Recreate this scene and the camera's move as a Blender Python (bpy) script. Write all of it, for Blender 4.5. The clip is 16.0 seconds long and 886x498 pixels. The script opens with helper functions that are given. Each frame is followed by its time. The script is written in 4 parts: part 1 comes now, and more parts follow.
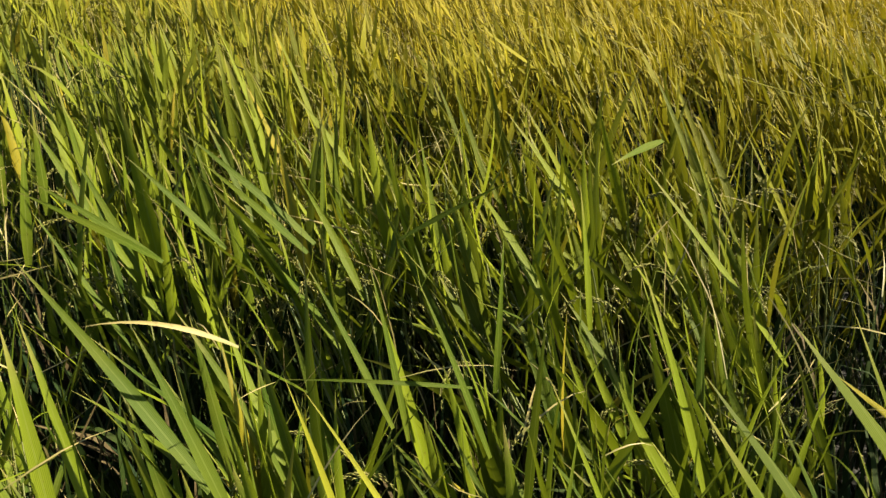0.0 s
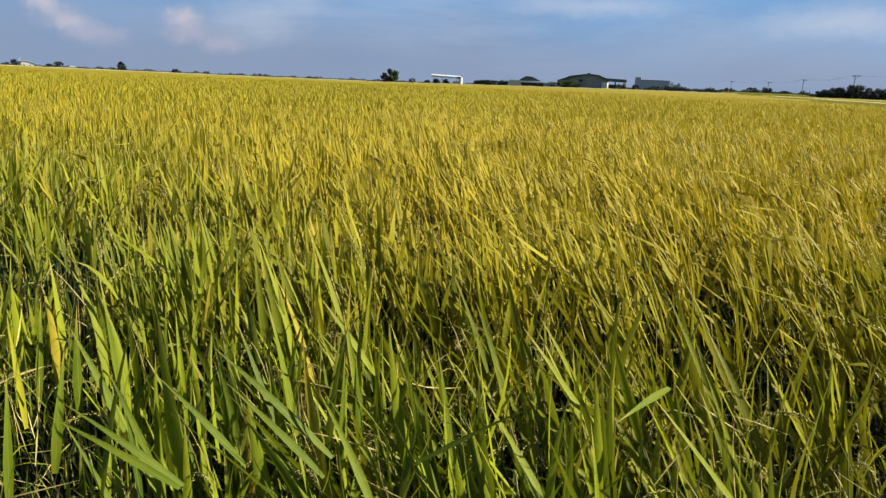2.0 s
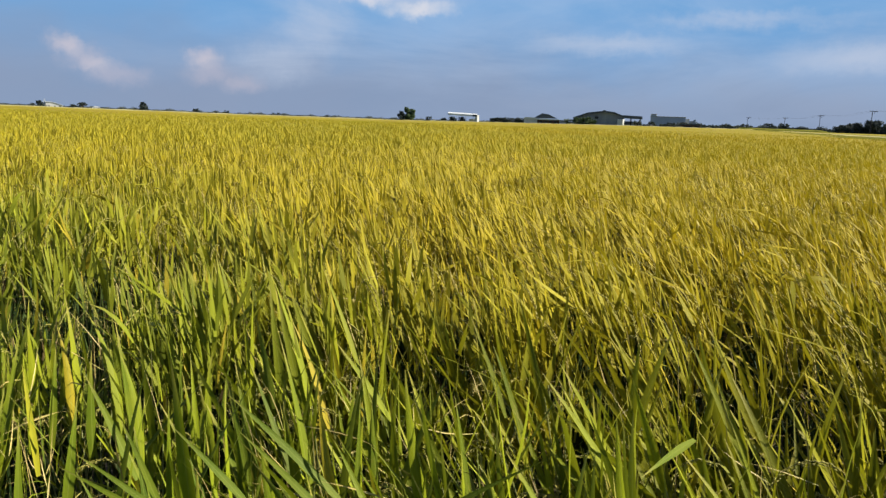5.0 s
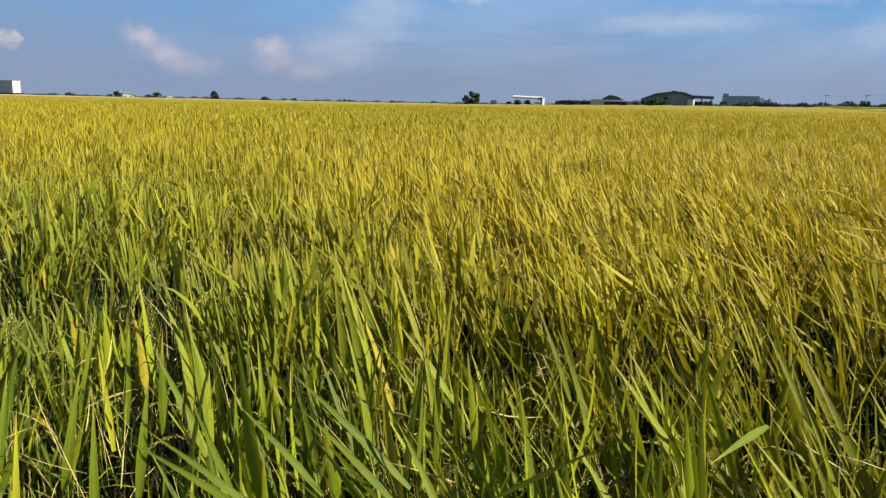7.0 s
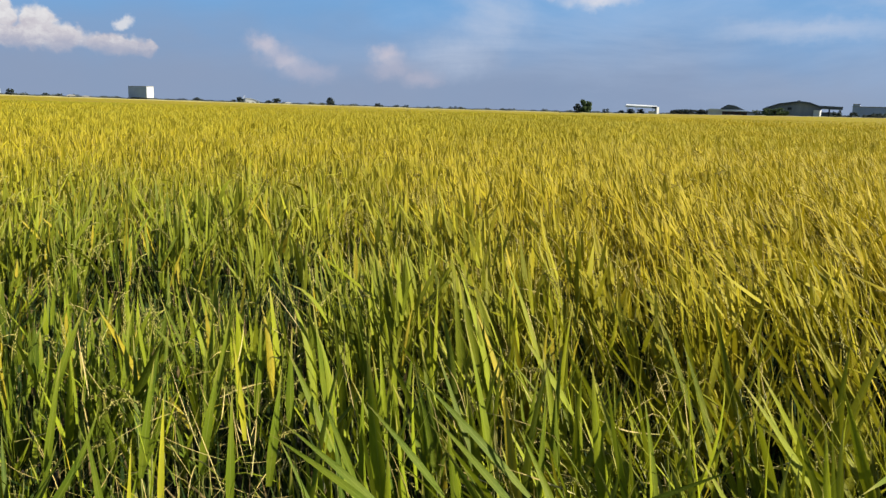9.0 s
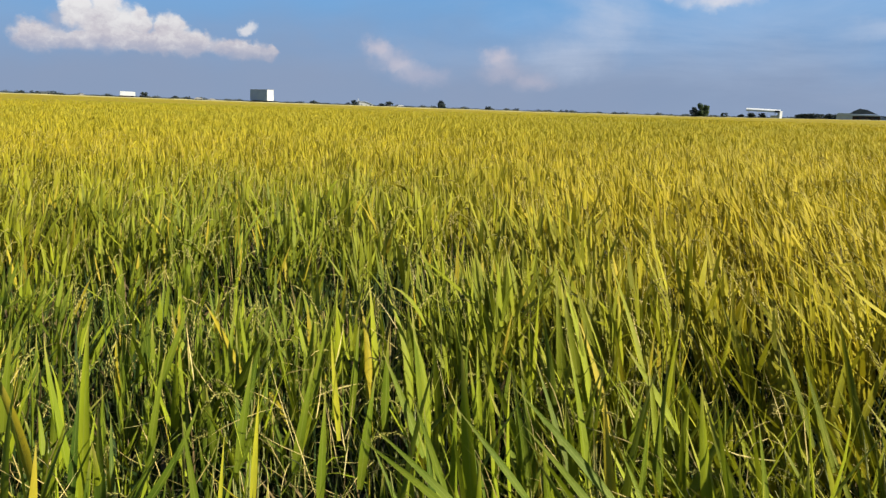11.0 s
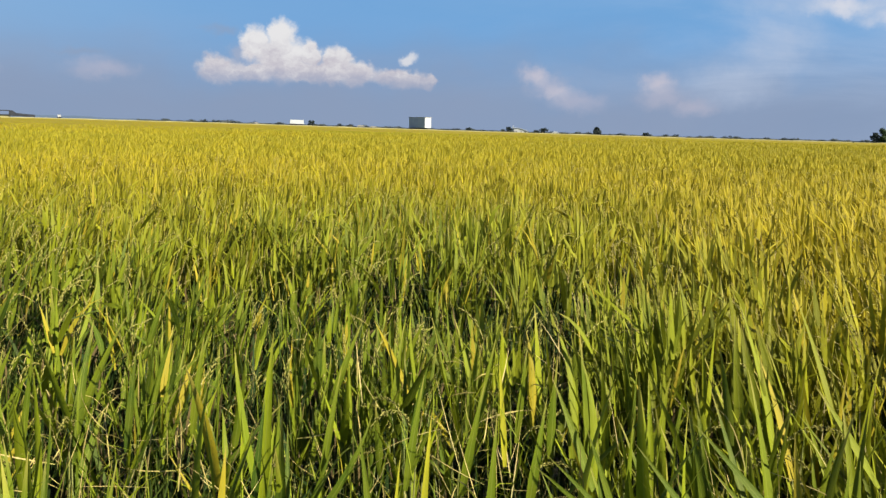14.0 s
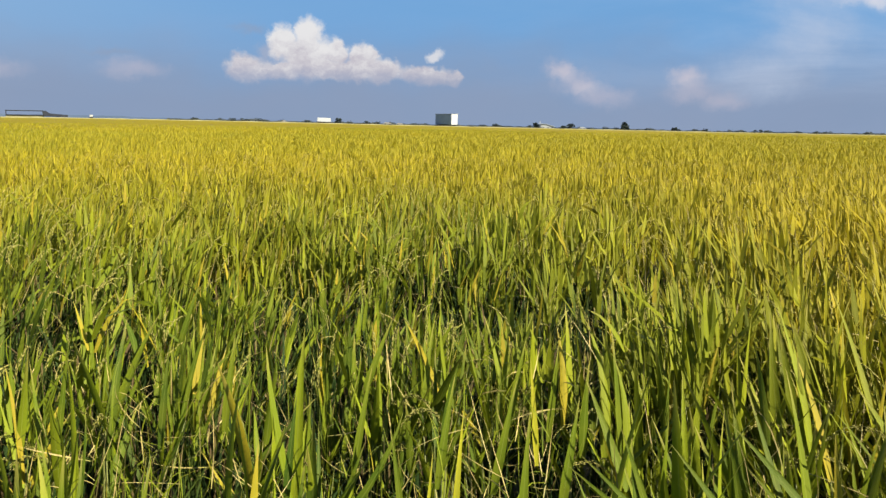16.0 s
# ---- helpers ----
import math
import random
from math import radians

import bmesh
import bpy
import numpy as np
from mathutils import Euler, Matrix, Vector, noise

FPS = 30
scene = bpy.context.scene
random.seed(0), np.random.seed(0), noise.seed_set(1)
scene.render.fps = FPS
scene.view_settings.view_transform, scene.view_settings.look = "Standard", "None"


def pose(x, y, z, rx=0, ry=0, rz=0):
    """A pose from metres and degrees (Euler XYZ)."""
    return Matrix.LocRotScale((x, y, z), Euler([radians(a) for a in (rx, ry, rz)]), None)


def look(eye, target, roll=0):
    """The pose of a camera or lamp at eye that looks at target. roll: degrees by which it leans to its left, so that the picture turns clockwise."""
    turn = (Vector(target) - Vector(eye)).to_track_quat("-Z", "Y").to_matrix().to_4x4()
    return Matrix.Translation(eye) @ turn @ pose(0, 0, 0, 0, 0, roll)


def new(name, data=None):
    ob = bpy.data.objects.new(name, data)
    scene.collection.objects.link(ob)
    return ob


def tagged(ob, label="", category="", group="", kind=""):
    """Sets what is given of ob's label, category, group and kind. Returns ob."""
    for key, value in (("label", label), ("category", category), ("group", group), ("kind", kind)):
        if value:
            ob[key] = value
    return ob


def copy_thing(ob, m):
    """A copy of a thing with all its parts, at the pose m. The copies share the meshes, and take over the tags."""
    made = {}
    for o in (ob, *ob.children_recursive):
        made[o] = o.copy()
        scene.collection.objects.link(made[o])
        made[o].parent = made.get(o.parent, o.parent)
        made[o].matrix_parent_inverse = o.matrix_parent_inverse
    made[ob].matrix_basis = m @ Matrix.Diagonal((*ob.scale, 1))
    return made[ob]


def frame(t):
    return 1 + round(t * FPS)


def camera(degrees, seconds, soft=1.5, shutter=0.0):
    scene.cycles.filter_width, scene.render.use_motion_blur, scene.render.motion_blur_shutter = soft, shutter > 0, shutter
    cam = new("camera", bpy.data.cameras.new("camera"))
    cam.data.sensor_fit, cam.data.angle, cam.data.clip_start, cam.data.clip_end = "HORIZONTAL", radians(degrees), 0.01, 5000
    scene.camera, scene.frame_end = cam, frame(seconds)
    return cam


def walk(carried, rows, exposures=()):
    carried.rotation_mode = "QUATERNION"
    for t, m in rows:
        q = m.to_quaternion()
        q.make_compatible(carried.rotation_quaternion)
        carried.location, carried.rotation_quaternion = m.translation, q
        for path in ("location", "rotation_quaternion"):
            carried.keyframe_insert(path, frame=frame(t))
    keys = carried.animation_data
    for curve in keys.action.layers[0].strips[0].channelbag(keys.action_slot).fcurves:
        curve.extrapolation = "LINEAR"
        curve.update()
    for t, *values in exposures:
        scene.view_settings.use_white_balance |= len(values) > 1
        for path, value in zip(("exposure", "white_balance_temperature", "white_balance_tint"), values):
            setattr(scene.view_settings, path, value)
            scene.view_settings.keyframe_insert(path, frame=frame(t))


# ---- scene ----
# ---- camera and its walk ----
cam = camera(58.94, 16.0, soft=1.4)
PATH = [
    (0, -0.007, 0.023, 1.324, 67.12, -1.33, -3.22),
    (0.5, 0.001, 0.016, 1.371, 69.57, -2.05, -3.02),
    (1, 0.008, 0.003, 1.425, 73.08, -2.53, -2.49),
    (1.5, 0.013, -0.004, 1.463, 76.56, -2.46, -1.60),
    (2, 0.006, 0.006, 1.482, 77.83, -2.35, -0.82),
    (2.5, 0.005, 0.013, 1.495, 76.97, -2.25, -0.20),
    (3, 0.001, 0.008, 1.501, 79.20, -2.46, -0.09),
    (3.5, 0.000, -0.000, 1.500, 79.32, -2.30, -0.01),
    (3.7, -0.008, -0.012, 1.506, 80.01, -2.19, 0.12),
    (5.8, 0.019, 0.048, 1.485, 80.48, -1.78, 0.55),
    (6, 0.021, 0.048, 1.484, 80.26, -1.42, 0.62),
    (6.5, 0.017, 0.046, 1.484, 79.71, -1.33, 1.00),
    (7, 0.011, 0.045, 1.484, 79.21, -1.00, 5.01),
    (7.5, 0.005, 0.043, 1.483, 78.97, -1.34, 6.66),
    (8, -0.005, 0.035, 1.485, 78.61, -1.53, 7.82),
    (8.5, -0.019, 0.028, 1.488, 78.77, -1.54, 10.41),
    (9, -0.032, 0.029, 1.485, 79.58, -1.49, 12.93),
    (9.2, -0.035, 0.026, 1.488, 79.43, -1.53, 13.21),
    (11.3, -0.031, 0.085, 1.475, 79.69, -1.59, 22.08),
    (11.5, -0.035, 0.079, 1.473, 79.70, -1.54, 22.87),
    (12, -0.046, 0.076, 1.472, 79.63, -1.09, 26.37),
    (12.5, -0.056, 0.079, 1.471, 81.27, -0.95, 27.93),
    (13, -0.066, 0.072, 1.473, 81.45, -1.15, 29.59),
    (13.5, -0.069, 0.070, 1.473, 81.34, -1.19, 31.05),
    (14, -0.080, 0.072, 1.471, 81.20, -1.37, 31.97),
    (14.5, -0.087, 0.070, 1.469, 81.14, -1.53, 32.52),
    (15, -0.094, 0.071, 1.472, 81.09, -1.68, 33.31),
    (15.5, -0.094, 0.067, 1.471, 81.06, -1.62, 33.64),
    (16, -0.093, 0.077, 1.471, 80.92, -0.87, 33.88),
]
walk(cam, [(row[0], pose(*row[1:])) for row in PATH])

# ---- world, sun, exposure ----
SUN_AZ, SUN_EL = -89.0, 36.0      # degrees: to the right of the first view
scene.view_settings.exposure = 1.55

world = bpy.data.worlds.new("sky")
scene.world = world
world.use_nodes = True


class Graph:
    """Short hand for a node tree."""

    def __init__(self, tree):
        self.tree = tree
        tree.nodes.clear()

    def add(self, kind):
        return self.tree.nodes.new(kind)

    def plug(self, socket, value):
        if isinstance(value, bpy.types.NodeSocket):
            self.tree.links.new(value, socket)
        elif value is not None:
            socket.default_value = value

    def math(self, op, a, b=None, c=None, clamp=False):
        node = self.add("ShaderNodeMath")
        node.operation, node.use_clamp = op, clamp
        for socket, value in zip(node.inputs, (a, b, c)):
            self.plug(socket, value)
        return node.outputs[0]

    def vec(self, op, a, b=None, out=0):
        node = self.add("ShaderNodeVectorMath")
        node.operation = op
        self.plug(node.inputs[0], a)
        self.plug(node.inputs[1], b)
        return node.outputs[out]

    def mix(self, fac, a, b, blend="MIX"):
        node = self.add("ShaderNodeMix")
        node.data_type, node.blend_type = "RGBA", blend
        self.plug(node.inputs[0], fac)
        self.plug(node.inputs[6], a)
        self.plug(node.inputs[7], b)
        return node.outputs[2]

    def ramp(self, value, low, high, a=0.0, b=1.0):
        node = self.add("ShaderNodeMapRange")
        node.interpolation_type = "SMOOTHSTEP"
        self.plug(node.inputs[0], value)
        for socket, v in zip(node.inputs[1:5], (low, high, a, b)):
            self.plug(socket, v)
        return node.outputs[0]

    def noise(self, vector, scale, detail=4.0, rough=0.55, out=0, warp=0.0):
        node = self.add("ShaderNodeTexNoise")
        self.plug(node.inputs["Vector"], vector)
        self.plug(node.inputs["Scale"], scale)
        self.plug(node.inputs["Detail"], detail)
        self.plug(node.inputs["Roughness"], rough)
        self.plug(node.inputs["Distortion"], warp)
        return node.outputs[out]


def rgb(r, g, b):
    return (r, g, b, 1.0)


def build_sky():
    g = Graph(world.node_tree)
    coord = g.add("ShaderNodeTexCoord").outputs["Generated"]
    xyz = g.add("ShaderNodeSeparateXYZ")
    g.plug(xyz.inputs[0], coord)
    az = g.math("MULTIPLY", g.math("ARCTAN2", g.math("MULTIPLY", xyz.outputs[0], -1.0), xyz.outputs[1]), 57.2958)
    el = g.math("MULTIPLY", g.math("ARCSINE", xyz.outputs[2]), 57.2958)
    dome = g.add("ShaderNodeCombineXYZ")
    g.plug(dome.inputs[0], az)
    g.plug(dome.inputs[1], el)
    place = dome.outputs[0]
    sky = g.add("ShaderNodeTexSky")
    sky.sky_type, sky.sun_disc, sky.altitude = "NISHITA", False, 10.0
    sky.sun_elevation, sky.sun_rotation = radians(SUN_EL), radians(-SUN_AZ)
    sky.air_density, sky.dust_density, sky.ozone_density = 1.0, 0.6, 2.0
    base = g.mix(1.0, sky.outputs[0], rgb(SKY, SKY, SKY), "MULTIPLY")
    # deep tropical blue low in the sky, turning to a lilac haze bank at the horizon
    base = g.mix(g.ramp(el, 30.0, 9.0), base, rgb(0.058, 0.130, 0.236))
    base = g.mix(g.ramp(az, 40.0, 66.0, 0.0, 0.5), base, rgb(0.105, 0.160, 0.235))
    mist = g.math("MULTIPLY", g.math("SUBTRACT", g.noise(g.vec("MULTIPLY", place, (0.6, 1.0, 1.0)), 0.12, 4.0), 0.5), 7.0)
    haze = g.ramp(g.math("ADD", el, mist), 8.0, 1.0)
    base = g.mix(haze, base, g.mix(g.noise(place, 0.09, 3.0), rgb(0.079, 0.113, 0.174), rgb(0.096, 0.116, 0.164)))
    # thin veils, thicker towards the right
    stretched = g.vec("MULTIPLY", place, (0.05, 0.22, 1.0))
    wisps = g.noise(stretched, 1.0, 6.0, 0.6, warp=0.5)
    veil = g.math("MULTIPLY", g.ramp(wisps, 0.32, 0.66), g.ramp(az, 34.0, 0.0, 0.12, 1.0))
    veil = g.math("MULTIPLY", veil, g.ramp(el, 0.5, 4.5, 0.3, 1.0))
    base = g.mix(g.math("MULTIPLY", veil, 0.36), base, rgb(0.170, 0.208, 0.274))

    # heaped clouds: soft unions of round heaps with ragged rims
    ragged = g.vec("SUBTRACT", g.noise(place, 0.5, 4.0, 0.6, out=1), (0.5, 0.5, 0.5))
    curly = g.vec("SUBTRACT", g.noise(place, 1.7, 3.0, 0.55, out=1), (0.5, 0.5, 0.5))
    billow = g.vec("ADD", g.vec("ADD", place, g.vec("MULTIPLY", ragged, (2.2, 1.6, 0.0))), g.vec("MULTIPLY", curly, (0.7, 0.55, 0.0)))

    def heap(rows, soft):
        field = None
        for a, e, wa, we in rows:
            away = g.vec("LENGTH", g.vec("MULTIPLY", g.vec("SUBTRACT", billow, (a, e, 0.0)), (1.0 / wa, 1.0 / we, 0.0)), out=1)
            field = away if field is None else g.math("SMOOTH_MIN", field, away, 0.2)
        return g.ramp(field, 1.0, 1.0 - soft)

    big = heap([(47.7, 3.6, 1.9, 1.2), (45.3, 5.4, 1.2, 1.4), (43.4, 5.9, 1.4, 1.5), (43.4, 4.5, 2.5, 2.0), (46.0, 3.5, 3.0, 0.9), (41.4, 5.0, 1.1, 1.2),
                (39.6, 4.6, 1.3, 1.3), (41.0, 3.6, 3.4, 1.0), (38.0, 3.7, 1.9, 1.1), (35.2, 3.4, 2.4, 0.9), (33.2, 3.2, 0.9, 0.7)], 0.45)
    notch = heap([(46.4, 4.7, 0.9, 1.3)], 1.0)
    puff = heap([(34.6, 4.8, 1.0, 0.5)], 0.7)
    grey = heap([(47.4, 6.2, 1.8, 0.5), (56.4, 4.3, 2.4, 0.45)], 1.0)
    faint = heap([(63.5, 3.0, 2.8, 0.9), (55.0, 3.3, 3.0, 1.0), (25.6, 3.9, 1.6, 1.1), (24.6, 3.0, 2.4, 1.3), (22.6, 2.0, 3.0, 1.1),
                  (17.2, 3.5, 1.7, 1.0), (16.6, 2.5, 2.8, 1.3), (14.6, 1.9, 2.2, 1.0)], 1.0)
    crest = heap([(25.4, 3.8, 1.4, 1.0), (17.2, 3.4, 1.7, 1.0), (23.8, 2.7, 1.9, 0.9)], 1.0)
    high = heap([(9.0, 8.8, 6.0, 2.4), (9.5, 6.0, 4.0, 3.0), (12.0, 3.5, 4.5, 2.2), (2.6, 8.4, 5.0, 1.8), (-20.0, 7.0, 10.0, 0.9), (-11.0, 5.4, 7.5, 1.1), (-27.0, 4.6, 7.0, 1.6)], 1.0)
    bright = heap([(2.2, 7.4, 3.2, 0.9), (6.0, 8.2, 3.0, 0.9)], 1.0)
    shade = g.noise(g.vec("ADD", g.vec("MULTIPLY", place, (0.8, 1.3, 1.0)), curly), 0.75, 5.0, 0.6)
    lit = g.ramp(g.math("ADD", g.math("MULTIPLY", el, 0.5), g.math("MULTIPLY", shade, 3.4)), 2.9, 4.9)
    white = g.mix(lit, rgb(0.176, 0.166, 0.190), rgb(0.272, 0.270, 0.274))
    base = g.mix(g.math("MULTIPLY", high, g.ramp(wisps, 0.25, 0.65, 0.25, 0.75)), base, rgb(0.172, 0.198, 0.250))
    base = g.mix(g.math("MULTIPLY", bright, 0.75), base, rgb(0.262, 0.258, 0.272))
    base = g.mix(g.math("MULTIPLY", faint, 0.50), base, rgb(0.180, 0.172, 0.205))
    base = g.mix(g.math("MULTIPLY", crest, 0.5), base, rgb(0.225, 0.208, 0.228))
    base = g.mix(g.math("MULTIPLY", puff, 0.85), base, rgb(0.255, 0.255, 0.266))
    base = g.mix(g.math("MULTIPLY", grey, 0.45), base, rgb(0.100, 0.118, 0.160))
    base = g.mix(g.math("MULTIPLY", big, g.ramp(g.math("ADD", el, g.math("MULTIPLY", shade, 1.6)), 2.4, 5.0)), base, white)
    base = g.mix(g.math("MULTIPLY", notch, 0.8), base, rgb(0.125, 0.145, 0.195))
    out = g.add("ShaderNodeBackground")
    g.plug(out.inputs[0], base)
    g.plug(g.add("ShaderNodeOutputWorld").inputs[0], out.outputs[0])


SKY = 0.05
build_sky()

sun = new("sun", bpy.data.lights.new("sun", "SUN"))
sun.data.energy, sun.data.angle, sun.data.color = 5.0, radians(0.53), (1.0, 0.93, 0.76)
sun_way = Vector((-math.sin(radians(SUN_AZ)) * math.cos(radians(SUN_EL)), math.cos(radians(SUN_AZ)) * math.cos(radians(SUN_EL)), math.sin(radians(SUN_EL))))
sun.matrix_world = look(sun_way * 60, (0, 0, 0))


# ---- materials ----
def shader(name):
    m = bpy.data.materials.new(name)
    m.use_nodes = True
    return m, Graph(m.node_tree)


def finish(g, surface):
    g.plug(g.add("ShaderNodeOutputMaterial").inputs[0], surface)


def principled(g, colour, rough=0.7, metal=0.0, bump=None, strength=0.3, depth=0.02, gloss=0.5):
    node = g.add("ShaderNodeBsdfPrincipled")
    g.plug(node.inputs["Base Color"], colour)
    g.plug(node.inputs["Roughness"], rough)
    g.plug(node.inputs["Metallic"], metal)
    g.plug(node.inputs["Specular IOR Level"], gloss)
    if bump is not None:
        b = g.add("ShaderNodeBump")
        g.plug(b.inputs["Strength"], strength)
        g.plug(b.inputs["Distance"], depth)
        g.plug(b.inputs["Height"], bump)
        g.plug(node.inputs["Normal"], b.outputs[0])
    return node.outputs[0]


def attribute(g, name):
    node = g.add("ShaderNodeAttribute")
    node.attribute_name = name
    return node.outputs["Fac"]


def ripeness(g):
    """0 at the lush green margin of the field, 1 in the ripe golden middle, with patches; and how far to the riper right."""
    where = g.add("ShaderNodeNewGeometry").outputs["Position"]
    xyz = g.add("ShaderNodeSeparateXYZ")
    g.plug(xyz.inputs[0], where)
    flat = g.vec("MULTIPLY", where, (1.0, 1.0, 0.0))
    away = g.vec("LENGTH", flat, out=1)
    patch = g.math("SUBTRACT", g.noise(flat, 0.55, 3.0), 0.5)
    # the margin stays green further in on the left
    side = g.ramp(xyz.outputs[0], 1.0, -2.6, 1.16, 0.44)
    reach = g.math("MULTIPLY", g.math("ADD", away, g.math("MULTIPLY", patch, 3.2)), side)
    return g.ramp(reach, 1.1, 4.4), g.ramp(xyz.outputs[0], -6.0, 5.0)


def leaf_material(name, per_object, yellow=0.0):
    m, g = shader(name)
    tone = g.add("ShaderNodeObjectInfo").outputs["Random"] if per_object else attribute(g, "tone")
    along, across = attribute(g, "along"), attribute(g, "across")
    ripe, right = ripeness(g)
    deep = g.math("POWER", tone, 1.1 if per_object else 1.6)
    green = g.mix(deep, rgb(0.0120, 0.0400, 0.0042), rgb(0.1800, 0.2180, 0.0075))
    gold = g.mix(tone, rgb(0.1600, 0.1330, 0.0053), rgb(0.3600, 0.2720, 0.0115))
    gold = g.mix(g.math("MULTIPLY", right, 0.8), gold, g.mix(tone, rgb(0.185, 0.130, 0.0052), rgb(0.39, 0.268, 0.0125)))
    land = g.add("ShaderNodeNewGeometry").outputs["Position"]
    patch = g.ramp(g.noise(g.vec("MULTIPLY", land, (0.6, 1.0, 0.0)), 0.045, 3.0), 0.42, 0.68, 0.0, 0.3)
    colour = g.mix(g.math("MULTIPLY", ripe, g.math("SUBTRACT", 0.94, patch)), green, gold)
    # one leaf in twenty has turned, and every leaf yellows to a dry tip
    turned = g.math("GREATER_THAN", g.math("FRACT", g.math("MULTIPLY", tone, 37.7)), 0.95)
    colour = g.mix(g.math("MULTIPLY", turned, 0.8), colour, rgb(0.3000, 0.2150, 0.0160))
    colour = g.mix(yellow, colour, rgb(0.3600, 0.3000, 0.0200))
    tip = g.ramp(g.math("ADD", along, g.math("MULTIPLY", g.math("FRACT", g.math("MULTIPLY", tone, 17.3)), 0.25)), 0.84, 1.18)
    colour = g.mix(g.math("MULTIPLY", tip, 0.75), colour, rgb(0.2760, 0.2220, 0.0600))
    # pale midrib and fine lengthwise veins, brown flecks
    rib = g.ramp(g.math("ABSOLUTE", across), 0.14, 0.02)
    colour = g.mix(g.math("MULTIPLY", rib, 0.35), colour, rgb(0.2040, 0.2280, 0.0480))
    veins = g.math("SINE", g.math("MULTIPLY", across, 34.0))
    colour = g.mix(g.math("MULTIPLY", g.math("ADD", veins, 1.0), 0.09), colour, rgb(0.1800, 0.1980, 0.0240))
    where = g.add("ShaderNodeNewGeometry").outputs["Position"]
    flecks = g.ramp(g.noise(where, 70.0, 3.0), 0.66, 0.74)
    colour = g.mix(g.math("MULTIPLY", flecks, 0.4), colour, rgb(0.1020, 0.0600, 0.0180))
    blotch = g.noise(where, 11.0, 2.0)
    colour = g.mix(g.ramp(blotch, 0.35, 0.7, 0.0, 0.3), colour, rgb(0.1440, 0.1500, 0.0108))
    surface = principled(g, colour, 0.5, bump=veins, strength=0.25, depth=0.0004, gloss=g.ramp(ripe, 0.0, 0.9, 0.08, 0.06))
    thin = g.add("ShaderNodeBsdfTranslucent")
    g.plug(thin.inputs[0], g.mix(0.35, colour, g.mix(ripe, rgb(0.20, 0.23, 0.006), rgb(0.36, 0.28, 0.006))))
    mixed = g.add("ShaderNodeMixShader")
    g.plug(mixed.inputs[0], 0.24)
    g.plug(mixed.inputs[1], surface)
    g.plug(mixed.inputs[2], thin.outputs[0])
    finish(g, mixed.outputs[0])
    return m


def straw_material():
    m, g = shader("lower leaves and straw darkened for shade")
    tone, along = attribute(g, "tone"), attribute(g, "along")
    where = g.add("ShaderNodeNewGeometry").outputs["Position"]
    # greens and browns kept dark: the shade between stems is put into the colour
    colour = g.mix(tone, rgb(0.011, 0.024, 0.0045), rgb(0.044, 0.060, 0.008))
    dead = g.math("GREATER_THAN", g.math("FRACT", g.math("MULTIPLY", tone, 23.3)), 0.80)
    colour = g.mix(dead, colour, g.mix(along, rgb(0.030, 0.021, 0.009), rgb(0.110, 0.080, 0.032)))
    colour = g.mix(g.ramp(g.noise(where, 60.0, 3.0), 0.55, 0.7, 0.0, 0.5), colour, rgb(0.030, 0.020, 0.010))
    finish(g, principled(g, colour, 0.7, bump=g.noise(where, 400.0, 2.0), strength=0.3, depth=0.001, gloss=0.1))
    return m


def stalk_material():
    m, g = shader("dry ear stalks")
    tone, along = attribute(g, "tone"), attribute(g, "along")
    where = g.add("ShaderNodeNewGeometry").outputs["Position"]
    colour = g.mix(tone, rgb(0.120, 0.092, 0.026), rgb(0.340, 0.265, 0.090))
    colour = g.mix(g.ramp(along, 0.5, 0.0, 0.0, 0.6), colour, rgb(0.110, 0.120, 0.018))
    colour = g.mix(g.ramp(g.noise(where, 90.0, 2.0), 0.55, 0.7, 0.0, 0.4), colour, rgb(0.105, 0.070, 0.028))
    finish(g, principled(g, colour, 0.55, bump=g.noise(where, 500.0, 2.0), strength=0.2, depth=0.001, gloss=0.2))
    return m


def stem_material():
    m, g = shader("rice straw")
    where = g.add("ShaderNodeNewGeometry").outputs["Position"]
    streak = g.noise(g.vec("MULTIPLY", where, (60.0, 60.0, 5.0)), 1.0, 3.0)
    colour = g.mix(streak, rgb(0.0600, 0.0960, 0.0120), rgb(0.1800, 0.1620, 0.0420))
    finish(g, principled(g, colour, 0.55, bump=streak, strength=0.3, depth=0.001))
    return m


def grain_material():
    m, g = shader("rice grain husk")
    geo = g.add("ShaderNodeNewGeometry")
    where, each = geo.outputs["Position"], geo.outputs["Random Per Island"]
    patch = g.noise(where, 3.0, 2.0)
    colour = g.mix(each, rgb(0.150, 0.112, 0.014), rgb(0.300, 0.232, 0.042))
    colour = g.mix(g.ramp(patch, 0.4, 0.65, 0.0, 0.4), colour, rgb(0.210, 0.215, 0.045))
    colour = g.mix(g.ramp(ripeness(g)[0], 0.9, 0.1, 0.0, 0.7), colour, g.mix(each, rgb(0.110, 0.120, 0.022), rgb(0.240, 0.225, 0.065)))
    speck = g.noise(where, 160.0, 2.0)
    colour = g.mix(g.ramp(speck, 0.6, 0.72, 0.0, 0.4), colour, rgb(0.120, 0.080, 0.020))
    finish(g, principled(g, colour, 0.6, bump=speck, strength=0.3, depth=0.001, gloss=0.2))
    return m


